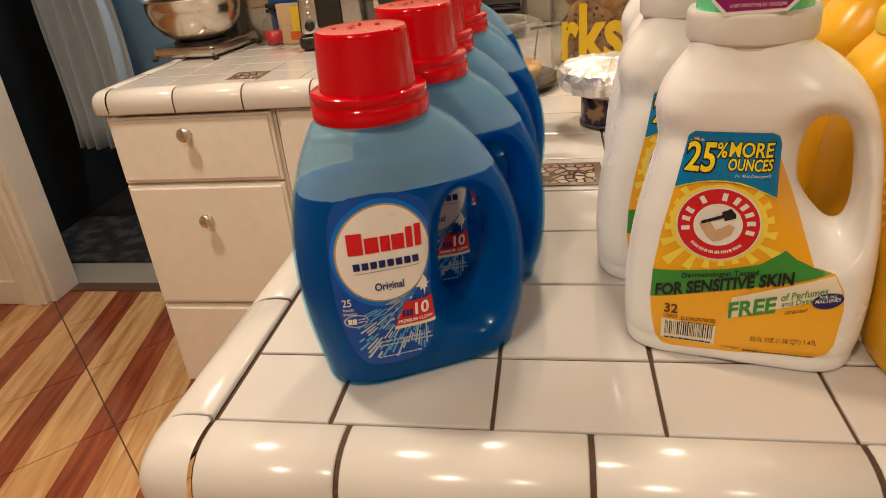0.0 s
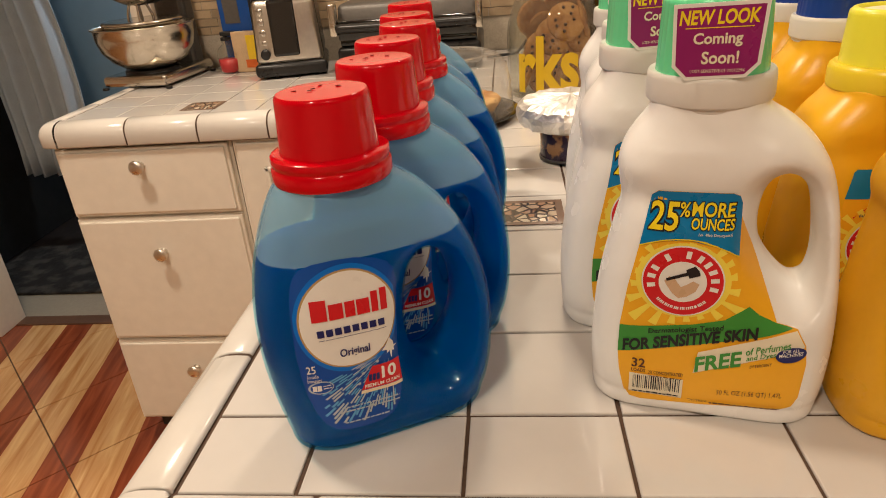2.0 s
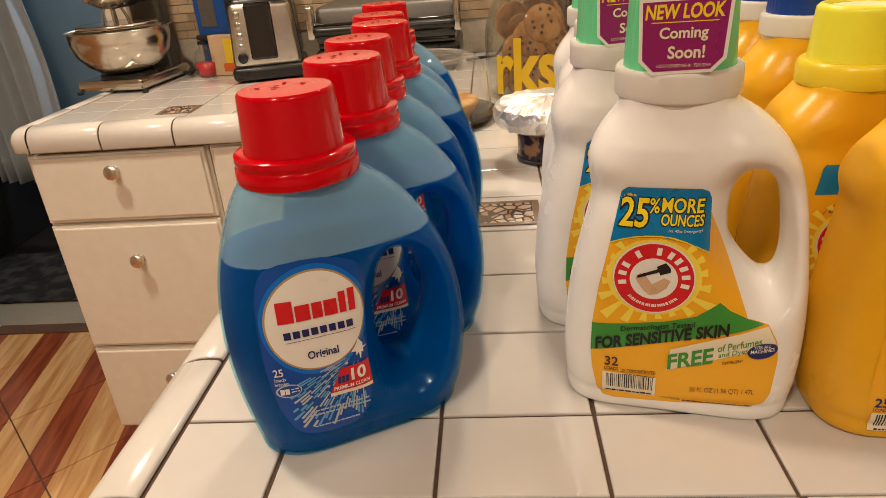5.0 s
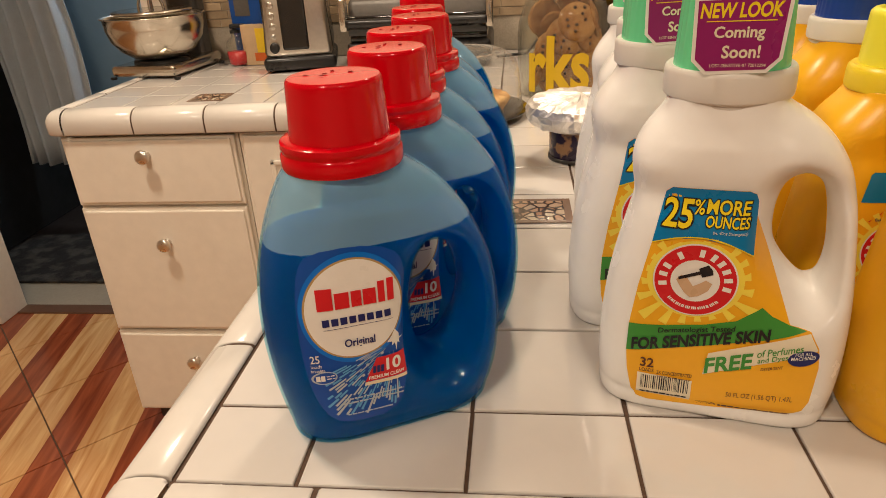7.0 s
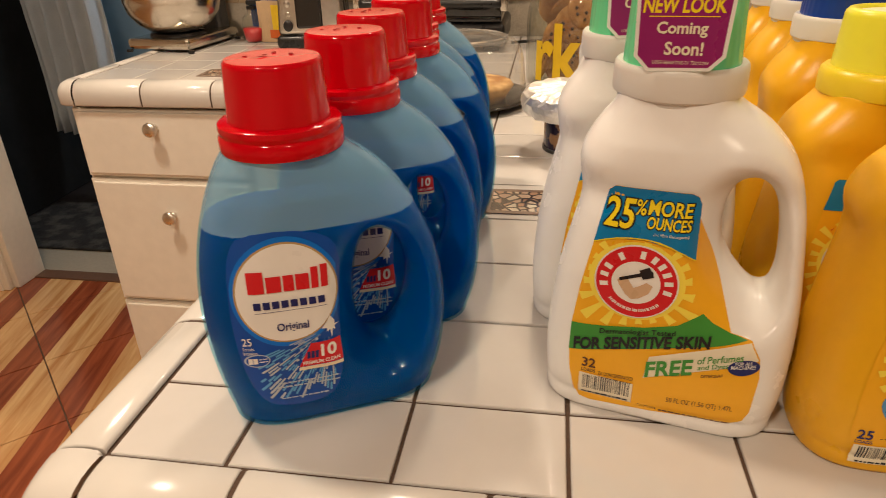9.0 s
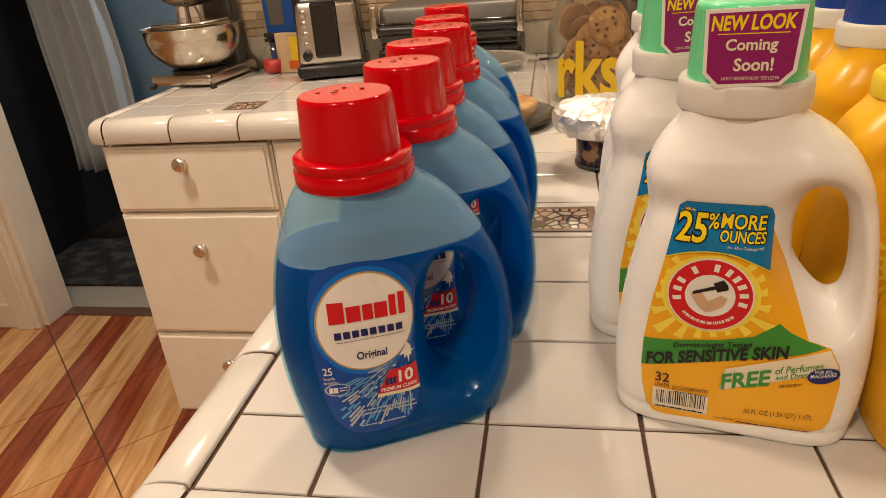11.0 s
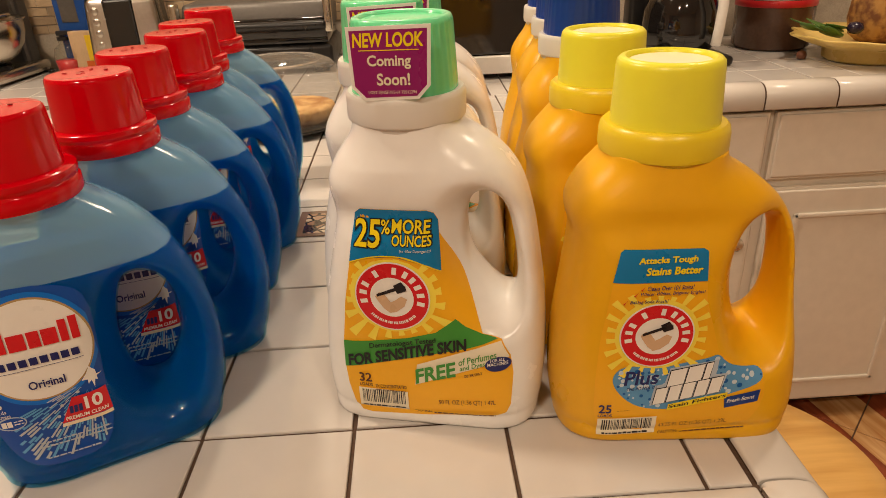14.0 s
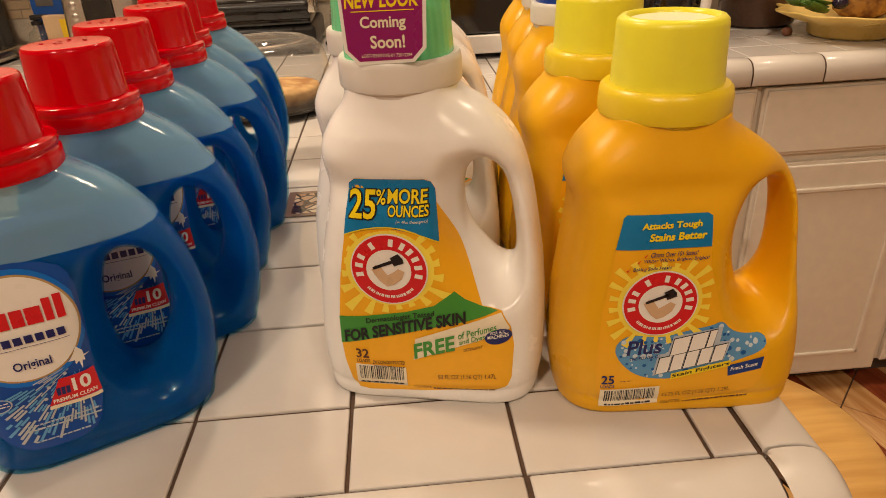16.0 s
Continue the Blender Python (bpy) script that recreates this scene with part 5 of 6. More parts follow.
# ---- rows of bottles ----
BLUE_AT = [(-0.055, 0.016, 26.5), (-0.041, 0.117, 25), (-0.047, 0.215, 26), (-0.043, 0.318, 24), (-0.057, 0.402, 25), (-0.069, 0.535, 25)]
WHITE_AT = [(0.172, 0.041, -13.5), (0.157, 0.155, 0), (0.174, 0.270, -6), (0.180, 0.385, -8)]
GOLD_AT = [(0.333, 0.008, -4), (0.326, 0.126, 0)]
GOLDBLUE_AT = [(0.329, 0.234, 0), (0.342, 0.345, 0), (0.352, 0.455, 0)]


def row(first, places):
    x, y, a = places[0]
    for px, py, pa in places[1:]:
        copy_thing(first, pose(px, py, TOP + 0.001, 0, 0, pa))
    first.matrix_basis = pose(x, y, TOP + 0.001, 0, 0, a)


b = blue_bottle()
blue_label(b)
row(b, BLUE_AT)
b = white_bottle(M_WHITEPL, M_GREENCAP, "pearl white detergent bottle with mint green cap")
white_label(b)
row(b, WHITE_AT)
b = gold_bottle()
gold_label(b)
row(b, GOLD_AT)
row(white_bottle(M_GOLDPL, M_BLUECAP, "golden yellow detergent bottle with royal blue cap"), GOLDBLUE_AT)

# ---- things on the counters ----
M_STEEL = mat("polished_steel", (0.60, 0.55, 0.47), 0.22, 1.0, vary=0.08, scale=10)
M_BRUSHED = mat("brushed_steel", (0.58, 0.54, 0.48), 0.3, 1.0, vary=0.1, scale=14)
M_BLACKPL = mat("black_plastic", (0.014, 0.013, 0.013), 0.3, vary=0.15, scale=20)
M_BLACKGLOSS = mat("gloss_black", (0.008, 0.007, 0.007), 0.08, vary=0.1, coat=0.5)
M_DARKGREY = mat("dark_grey_metal", (0.10, 0.095, 0.09), 0.35, 0.7, vary=0.15, scale=12)
M_MIDGREY = mat("grey_metal", (0.13, 0.12, 0.11), 0.45, 0.6, vary=0.12, scale=12)
M_WHITEPAINT = mat("white_enamel", (0.78, 0.75, 0.70), 0.25, vary=0.04, scale=12)
M_CLEAR = clear("clear_plastic", (0.93, 0.92, 0.90), 0.03, 0.93)
M_GLASS = clear("jar_glass", (0.90, 0.90, 0.86), 0.02, 0.97)
M_FOIL = mat("crinkled_foil", (0.88, 0.87, 0.85), 0.38, 0.9, vary=0.05, scale=40, bump=1.0, bscale=55)
M_COOKIE = two_tone(mat("cookie", (0.45, 0.22, 0.08), 0.8, bump=0.6, bscale=120), (0.40, 0.18, 0.055), (0.62, 0.34, 0.13), 45)
M_CHIP = mat("chocolate_chip", (0.06, 0.022, 0.012), 0.5)
M_CRUST = two_tone(mat("pie_crust", (0.6, 0.35, 0.13), 0.75, bump=0.8, bscale=90), (0.42, 0.20, 0.06), (0.72, 0.47, 0.20), 30)
M_WOODLID = mat("pale_wood", (0.55, 0.38, 0.22), 0.5, vary=0.15, scale=30)
M_SEATWOOD = two_tone(mat("seat_wood", (0.6, 0.35, 0.1), 0.3, coat=0.2), (0.55, 0.29, 0.07), (0.74, 0.45, 0.14), 5, (1, 9, 1), 0.35, 0.65, 0.5)
M_REDPL = mat("red_plastic", (0.55, 0.02, 0.025), 0.3)
M_BLUEBOX = mat("blue_printed_card", (0.008, 0.06, 0.26), 0.4, vary=0.1)
M_YELLOWPL = mat("yellow_plastic", (0.75, 0.50, 0.02), 0.35)
M_BOWLYEL = mat("yellow_glazed_bowl", (0.72, 0.52, 0.16), 0.3, vary=0.08, scale=14)
M_LEAF = mat("leaf_green", (0.07, 0.16, 0.025), 0.45, vary=0.25, scale=30)
M_PINE = two_tone(mat("pineapple_skin", (0.3, 0.14, 0.04), 0.7, bump=0.6, bscale=70), (0.16, 0.06, 0.02), (0.42, 0.22, 0.06), 40)
M_COFFEE = mat("dark_coffee", (0.012, 0.006, 0.004), 0.1)


def tube(points, r, n=10):
    """A bent round bar through points."""
    bm = bmesh.new()
    rings = []
    pts = [Vector(p) for p in points]
    for i, p in enumerate(pts):
        d = (pts[min(i + 1, len(pts) - 1)] - pts[max(i - 1, 0)]).normalized()
        a = d.orthogonal().normalized()
        if rings:
            a = (prev - d * prev.dot(d)).normalized()
        prev = a
        b = d.cross(a)
        rings.append([bm.verts.new(p + r * (math.cos(2 * math.pi * k / n) * a + math.sin(2 * math.pi * k / n) * b)) for k in range(n)])
    for a, b in zip(rings, rings[1:]):
        for k in range(n):
            bm.faces.new((a[k], a[(k + 1) % n], b[(k + 1) % n], b[k]))
    bm.faces.new(rings[0][::-1])
    bm.faces.new(rings[-1])
    bmesh.ops.recalc_face_normals(bm, faces=bm.faces)
    return bm


Z0 = TOP + 0.0008


def stand_mixer(x, y):
    o = empty("stand_mixer", x, y, Z0)
    bm = boxed(-0.105, 0.085, -0.085, 0.17, 0.006, 0.034, 0.010, 3)
    part("base_plate", bm, M_STEEL, o, "polished metal base plate")
    for fx, fy in ((-0.1, -0.085), (0.09, -0.085), (-0.1, 0.15), (0.09, 0.15)):
        part("foot", lathe([(0.008, 0), (0.009, 0.003), (0.008, 0.0065)], 16, fx, fy), M_BLACKPL, o, "black rubber foot")
    part("turntable", lathe([(0.07, 0.026), (0.075, 0.03), (0.072, 0.042), (0.05, 0.044), (0, 0.044)], 40), M_BLACKPL, o, "black bowl support", True)
    prof = [(0.0, 0.046), (0.055, 0.045), (0.072, 0.05), (0.098, 0.068), (0.118, 0.095), (0.126, 0.125), (0.1275, 0.15), (0.133, 0.1525), (0.134, 0.1545), (0.131, 0.156), (0.125, 0.152), (0.123, 0.125), (0.114, 0.097), (0.09, 0.07), (0.06, 0.054), (0, 0.052)]
    part("bowl", lathe(prof, 72), M_STEEL, o, "polished stainless mixing bowl", True)
    part("dough", lathe([(0.0, 0.05), (0.09, 0.071), (0.116, 0.105), (0.10, 0.112), (0.0, 0.118)], 40), mat("pale_dough", (0.62, 0.54, 0.42), 0.6), o, "pale batter in the bowl", True)
    part("column", boxed(-0.045, 0.05, 0.13, 0.19, 0.02, 0.26, 0.015, 3), M_DARKGREY, o)
    bm = lathe([(0.0, -0.15), (0.03, -0.15), (0.05, -0.135), (0.058, -0.09), (0.062, 0.0), (0.06, 0.08), (0.045, 0.12), (0, 0.13)], 40)
    part("head", moved(bm, pose(0.0, 0.05, 0.265, 90, 0, 0)), M_STEEL, o, "polished mixer head", True)
    part("head_band", moved(lathe([(0.0605, -0.02), (0.0635, -0.02), (0.0635, 0.05), (0.0605, 0.05)], 40), pose(0.0, 0.05, 0.265, 90, 0, 0)), M_BLACKPL, o, "black band round the head", True)
    part("splash_ring", lathe([(0.075, 0.158), (0.100, 0.158), (0.104, 0.163), (0.100, 0.168), (0.076, 0.167)], 48), M_STEEL, o, "steel ring over the bowl", True)
    for a in range(4):
        q = a * math.pi / 2 + 0.5
        part("beater_wire", tube([(0.018 * math.cos(q), 0.018 * math.sin(q), 0.215), (0.03 * math.cos(q), 0.03 * math.sin(q), 0.18), (0.034 * math.cos(q), 0.034 * math.sin(q), 0.14), (0.015 * math.cos(q), 0.015 * math.sin(q), 0.105)], 0.0035), M_STEEL, o)
    return tagged(o, "polished steel stand mixer with a shiny mixing bowl", "stand mixer")


stand_mixer(-0.935, 1.405).rotation_euler = (0, 0, radians(-6))


def toaster(x, y):
    o = empty("toaster", x, y, Z0)
    bm = boxed(-0.082, 0.082, -0.005, 0.20, 0.028, 0.172, 0.022, 4)
    for v in bm.verts:
        k = 1 - 0.12 * max(v.co.z - 0.03, 0) / 0.14
        v.co.x *= k
    flat_fans(part("body", bm, M_BLACKPL, o, "black side shell"), 50)
    bm = boxed(-0.080, 0.080, -0.016, 0.004, 0.03, 0.160, 0.014, 4)
    for v in bm.verts:
        v.co.x *= 1 - 0.12 * max(v.co.z - 0.03, 0) / 0.14
        v.co.y += 0.06 * max(v.co.z - 0.03, 0)
    flat_fans(part("front_plate", bm, M_BRUSHED, o, "brushed steel front plate"), 50)
    bm = boxed(-0.036, 0.026, -0.021, -0.010, 0.045, 0.157, 0.006, 3)
    for v in bm.verts:
        v.co.y += 0.06 * max(v.co.z - 0.03, 0)
    part("lever_slot", bm, M_BLACKGLOSS, o, "glossy black lever panel")
    flat_fans(part("base", boxed(-0.086, 0.086, -0.02, 0.205, 0.004, 0.032, 0.01, 3), M_BLACKPL, o, "black plastic base"), 50)
    flat_fans(part("top", boxed(-0.074, 0.074, 0.0, 0.195, 0.160, 0.182, 0.010, 3), M_BLACKPL, o, "black plastic top"), 50)
    for sx in (-0.03, 0.03):
        part("slot_rim", boxed(sx - 0.018, sx + 0.018, 0.02, 0.175, 0.1815, 0.1845, 0.003, 2), M_STEEL, o, "bright steel slot rim")
    part("lever", boxed(0.02, 0.085, -0.03, -0.008, 0.168, 0.182, 0.005, 2), M_BLACKPL, o, "black lever handle")
    for k in range(4):
        b = part("button", lathe([(0.0075, 0), (0.0075, 0.003), (0.006, 0.0045), (0, 0.005)], 20), M_BRUSHED, o, "round steel button", True)
        b.matrix_basis = pose(-0.054, -0.0155 + 0.06 * (0.105 - k * 0.0), 0.136 - k * 0.021, 90, 0, 0)
    b = part("dial", lathe([(0.011, 0), (0.011, 0.010), (0.009, 0.012), (0, 0.012)], 24), M_BLACKPL, o, "black browning dial", True)
    b.matrix_basis = pose(-0.055, -0.014, 0.052, 90, 0, 0)
    return tagged(o, "brushed steel and black toaster with side buttons", "toaster")


tt = toaster(-0.535, 1.375)
tt.rotation_euler = (0, 0, radians(13))
tt.scale = (1.1, 1.0, 1.24)

o = tagged(empty("hand_soap_cup", -0.755, 1.50, Z0), "small clear pump bottle with red liquid", "pump bottle")
part("bottle", lathe([(0, 0), (0.024, 0.0), (0.029, 0.006), (0.032, 0.05), (0.026, 0.068), (0.012, 0.078), (0.012, 0.09), (0, 0.09)], 28), M_GLASS, o, smooth=True)
part("red_liquid", lathe([(0, 0.002), (0.023, 0.002), (0.027, 0.007), (0.030, 0.038), (0, 0.038)], 28), M_REDPL, o, "bright red liquid", True)
part("pump", boxed(-0.012, 0.03, -0.008, 0.008, 0.10, 0.112, 0.003), M_BLACKPL, o, "black pump head")
part("pump_stem", lathe([(0.014, 0.088), (0.014, 0.096), (0.006, 0.098), (0.006, 0.102)], 16), M_BLACKPL, o)

o = tagged(empty("appliance_box", -0.70, 1.545, Z0, -5), "tall blue printed appliance box", "box")
part("carton", boxed(-0.065, 0.065, -0.03, 0.04, 0, 0.30, 0.002), M_BLUEBOX, o)
part("picture_panel", boxed(-0.05, -0.005, -0.0312, -0.030, 0.13, 0.24), M_MIDGREY, o, "grey picture panel")
part("dark_panel", boxed(0.028, 0.063, -0.0312, -0.030, 0.02, 0.27), M_BLACKPL, o, "dark printed side strip")
o = tagged(empty("snack_carton", -0.735, 1.49, Z0, -8), "tan and yellow printed carton", "box")
part("carton", boxed(0.0, 0.085, 0.0, 0.02, 0, 0.11, 0.002), M_WOODLID, o)
part("yellow_panel", boxed(0.045, 0.083, -0.0012, 0.0, 0.035, 0.10), M_YELLOWPL, o, "yellow printed panel")
part("orange_panel", boxed(0.035, 0.083, -0.0016, -0.0002, 0.012, 0.034), mat("orange_print", (0.6, 0.12, 0.02), 0.4), o, "orange printed strip")


def grill(x, y):
    o = empty("contact_grill", x, y, Z0)
    flat_fans(part("base", boxed(-0.185, 0.185, 0.0, 0.25, 0.012, 0.07, 0.012, 3), M_BLACKPL, o, "black base"), 50)
    for fx in (-0.15, 0.15):
        for fy in (0.03, 0.22):
            part("foot", boxed(fx - 0.02, fx + 0.02, fy - 0.015, fy + 0.015, 0, 0.014, 0.003), M_BLACKPL, o)
    flat_fans(part("lower_plate", boxed(-0.175, 0.175, 0.01, 0.24, 0.07, 0.088, 0.004), M_BLACKGLOSS, o, "black cooking plate"), 50)
    bm = boxed(-0.18, 0.18, 0.012, 0.245, 0.092, 0.172, 0.015, 3)
    for v in bm.verts:
        if v.co.z > 0.13:
            v.co.y += 0.02
    flat_fans(part("lid", bm, M_MIDGREY, o, "grey metal lid"), 50)
    flat_fans(part("lid_band", boxed(-0.176, 0.176, 0.000, 0.016, 0.085, 0.135, 0.005), M_BLACKGLOSS, o, "gloss black lid front"), 50)
    for sx in (-1, 1):
        flat_fans(part("bracket", boxed(sx * 0.183 - 0.009, sx * 0.183 + 0.009, -0.02, 0.012, 0.10, 0.178, 0.004), M_STEEL, o, "chrome handle bracket"), 50)
    part("handle", moved(lathe([(0, -0.175), (0.010, -0.175), (0.011, -0.165), (0.011, 0.165), (0.010, 0.175), (0, 0.175)], 24), pose(0, -0.014, 0.118, 0, 90, 0)), M_BLACKPL, o, "black bar handle", True)
    return tagged(o, "grey and black contact grill with chrome handle brackets", "contact grill")


grill(-0.215, 1.34)
c1 = mesh_ob("power_cable", tube([(0.02, 1.59, 1.28), (-0.03, 1.575, 1.20), (0.03, 1.57, 1.12), (0.10, 1.56, 1.04), (0.11, 1.52, 0.96), (0.06, 1.47, 0.91), (-0.02, 1.45, 0.907)], 0.004), M_BLACKPL, smooth=True)
tagged(c1, "black power cable hanging on the backsplash", "cable")
c2 = mesh_ob("power_cable", tube([(-0.06, 1.59, 1.30), (-0.065, 1.58, 1.22), (-0.05, 1.575, 1.15), (-0.06, 1.57, 1.10)], 0.005), M_BLACKPL, smooth=True)
tagged(c2, "black power cable hanging on the backsplash", "cable")

# covered cake plate
o = tagged(empty("cake_plate", -0.075, 0.848, Z0), "black round plate under a clear domed cover", "cake plate")
part("plate", lathe([(0, 0.0), (0.085, 0.0), (0.115, 0.006), (0.128, 0.012), (0.129, 0.015), (0.115, 0.013), (0.09, 0.008), (0, 0.008)], 64), M_BLACKGLOSS, o, "glossy black plastic plate", True)
part("dome", lathe([(0.120, 0.014), (0.118, 0.03), (0.114, 0.075), (0.108, 0.098), (0.096, 0.112), (0.080, 0.119), (0.077, 0.116), (0.060, 0.117), (0.058, 0.121), (0.03, 0.123), (0, 0.123)], 64), M_CLEAR, o, "clear plastic domed cover", True)
pie = tagged(empty("pie", -0.050, 0.835, Z0 + 0.009), "golden baked pie half on a black plate", "pie")
ridge = lambda r, z, a: r * (1 + 0.03 * math.sin(22 * a)) if z > 0.02 else r
part("crust", lathe([(0, 0.0), (0.055, 0.0), (0.062, 0.012), (0.070, 0.026), (0.066, 0.032), (0.05, 0.034), (0, 0.040)], 88, ridge=ridge), M_CRUST, pie, smooth=True)

# foil-covered dish on a tin
tin = tagged(empty("cookie_tin", 0.122, 0.588, Z0), "small round tin with brown and navy printed band", "tin")
part("wall", lathe([(0, 0.0), (0.040, 0.0), (0.0415, 0.002), (0.0415, 0.046), (0.0405, 0.048), (0, 0.048)], 48), two_tone(mat("printed_tin", (0.2, 0.1, 0.05), 0.25), (0.03, 0.02, 0.05), (0.36, 0.20, 0.10), 35, lo=0.47, hi=0.53), tin, "printed tin wall", True)
part("rim", lathe([(0.041, 0.044), (0.0432, 0.0445), (0.0432, 0.0485), (0.040, 0.0488)], 48), M_BRUSHED, tin, "bright steel rim", True)
part("bottom_rim", lathe([(0.041, 0.001), (0.0432, 0.001), (0.0432, 0.0055), (0.041, 0.006)], 48), M_DARKGREY, tin, "dark bottom rim", True)
rf = random.Random(5)
fj = [[rf.uniform(-1, 1) for _ in range(64)] for _ in range(12)]


def crinkle(r, z, a):
    i = int(a / (2 * math.pi) * 64) % 64
    k = int(z * 600) % 12
    return r * (1 + 0.018 * fj[k][i]) if r > 0.02 else r


dish = tagged(empty("foil_dish", 0.125, 0.590, Z0 + 0.0495), "round dish wrapped in crinkled silver foil", "foil dish")
bm = lathe([(0, 0.0), (0.060, 0.0), (0.073, 0.005), (0.079, 0.014), (0.080, 0.024), (0.077, 0.033), (0.069, 0.039), (0.05, 0.042), (0.03, 0.0435), (0, 0.044)], 64, ridge=crinkle)
for v in bm.verts:
    v.co.z += 0.0016 * rf.uniform(-1, 1) if v.co.z > 0.004 else 0
part("foil", bm, M_FOIL, dish)
part("torn_spot", moved(lathe([(0, 0.0), (0.012, 0.0), (0.010, 0.0015), (0, 0.002)], 9), pose(0.032, -0.012, 0.0437)), M_CHIP, dish, "dark tear in the foil")


def cookie_jar(x, y):
    o = empty("cookie_jar", x, y, Z0)
    prof = [(0, 0.002), (0.086, 0.002), (0.092, 0.010), (0.093, 0.12), (0.090, 0.145), (0.078, 0.18), (0.064, 0.205), (0.058, 0.218), (0.058, 0.232), (0.055, 0.232), (0.055, 0.218), (0.060, 0.205), (0.074, 0.18), (0.086, 0.145), (0.089, 0.12), (0.088, 0.012), (0.083, 0.008), (0, 0.008)]
    part("jar", lathe(prof, 64), M_GLASS, o, "clear glass jar", True)
    part("lid", lathe([(0, 0.233), (0.060, 0.233), (0.063, 0.236), (0.063, 0.258), (0.060, 0.262), (0, 0.264)], 48), M_WOODLID, o, "pale wooden lid", True)
    bm = text_bm([("rks", -0.080, 0.046, 0.016, 0.126, 0, 0, 0.03)])
    bmesh.ops.triangulate(bm, faces=bm.faces)
    for _ in range(3):
        es = [e for e in bm.edges if e.calc_length() > 0.008]
        if es:
            bmesh.ops.subdivide_edges(bm, edges=es, cuts=1)
            bmesh.ops.triangulate(bm, faces=bm.faces)
    for v in bm.verts:
        a = v.co.x / 0.0936
        v.co.x, v.co.y = 0.0936 * math.sin(a), -0.0936 * math.cos(a)
    part("painted_lettering", bm, M_YELLOWPL, o, "painted yellow lettering")
    return tagged(o, "glass cookie jar with yellow lettering and wooden lid", "cookie jar")


JX, JY = 0.128, 1.025
cookie_jar(JX, JY)
ck = tagged(empty("cookie"), "round brown chocolate chip cookie in the jar", "cookie", "cookies in the jar")
part("biscuit", lathe([(0, 0.0), (0.033, 0.0), (0.0375, 0.003), (0.0365, 0.007), (0.027, 0.0098), (0, 0.0115)], 28), M_COOKIE, ck, smooth=True)
rc = random.Random(12)
for k in range(8):
    a, q = rc.uniform(0, 6.28), rc.uniform(0.004, 0.031)
    part("chip", moved(lathe([(0, -0.001), (0.0042, 0.0), (0.003, 0.0025), (0, 0.003)], 8), pose(q * math.cos(a), q * math.sin(a), 0.0098 - q * 0.06)), M_CHIP, ck, smooth=True)
spots = []
for lay in range(5):
    for k in range(5):
        a = radians(-160 + k * 50 + lay * 23)
        spots.append((JX + 0.054 * math.cos(a), JY + 0.054 * math.sin(a), Z0 + 0.044 + lay * 0.025, 80 + rc.uniform(-12, 8), rc.uniform(-10, 10), math.degrees(a) + 90 + rc.uniform(-15, 15)))
for sx, sy, sz, srx, sry, srz in spots[1:]:
    copy_thing(ck, pose(sx, sy, sz, srx, sry, srz))
ck.matrix_basis = pose(*spots[0])

# toaster oven
o = tagged(empty("toaster_oven", 0.345, 1.16, Z0), "black glass toaster oven with pale metal frame", "toaster oven")
flat_fans(part("body", boxed(-0.165, 0.115, 0.01, 0.30, 0.012, 0.27, 0.008, 2), M_DARKGREY, o, "dark metal housing"), 50)
part("door_glass", boxed(-0.155, 0.092, 0.0, 0.012, 0.055, 0.25, 0.003), M_BLACKGLOSS, o, "black glass door")
part("bottom_rail", boxed(-0.165, 0.115, -0.006, 0.012, 0.012, 0.052, 0.003), M_WHITEPAINT, o, "pale lower rail")
part("side_rail", boxed(0.094, 0.115, -0.004, 0.012, 0.0525, 0.27, 0.003), M_WHITEPAINT, o, "pale side rail")
part("door_handle", tube([(-0.14, 0.0, 0.225), (-0.14, -0.03, 0.228), (0.08, -0.03, 0.228), (0.08, 0.0, 0.225)], 0.006), M_STEEL, o, "steel door handle", True)
for fx in (-0.14, 0.09):
    part("foot", boxed(fx - 0.012, fx + 0.012, 0.01, 0.04, 0, 0.013), M_BLACKPL, o)

# coffee maker
o = tagged(empty("coffee_maker", 0.815, 1.28, Z0), "black coffee maker with glass carafe and white handle", "coffee maker")
flat_fans(part("base", boxed(-0.10, 0.10, -0.11, 0.14, 0, 0.022, 0.008, 3), M_BLACKPL, o, "black base with warming plate"), 50)
flat_fans(part("tower", boxed(-0.095, 0.095, 0.08, 0.14, 0.022, 0.36, 0.012, 3), M_BLACKPL, o), 50)
flat_fans(part("filter_head", boxed(-0.095, 0.095, -0.09, 0.079, 0.225, 0.36, 0.015, 3), M_BLACKPL, o), 50)
part("carafe", lathe([(0, 0.024), (0.070, 0.024), (0.084, 0.04), (0.090, 0.075), (0.086, 0.12), (0.070, 0.16), (0.062, 0.175), (0.066, 0.188), (0, 0.19)], 48, 0, -0.012), M_BLACKGLOSS, o, "dark glass carafe full of coffee", True)
part("handle", tube([(0.045, -0.085, 0.19), (0.05, -0.112, 0.185), (0.052, -0.122, 0.14), (0.050, -0.120, 0.085), (0.048, -0.116, 0.05)], 0.0115, 12), M_WHITEPAINT, o, "white carafe handle", True)
o = tagged(empty("salt_shaker", 0.645, 1.19, Z0), "small glass shaker with white cap", "shaker")
part("glass", lathe([(0, 0.0), (0.021, 0.0), (0.023, 0.004), (0.021, 0.07), (0.018, 0.078), (0, 0.078)], 24), M_GLASS, o, "clear glass", True)
part("salt", lathe([(0, 0.003), (0.018, 0.003), (0.0175, 0.03), (0, 0.032)], 20), M_WHITEPAINT, o, "white salt", True)
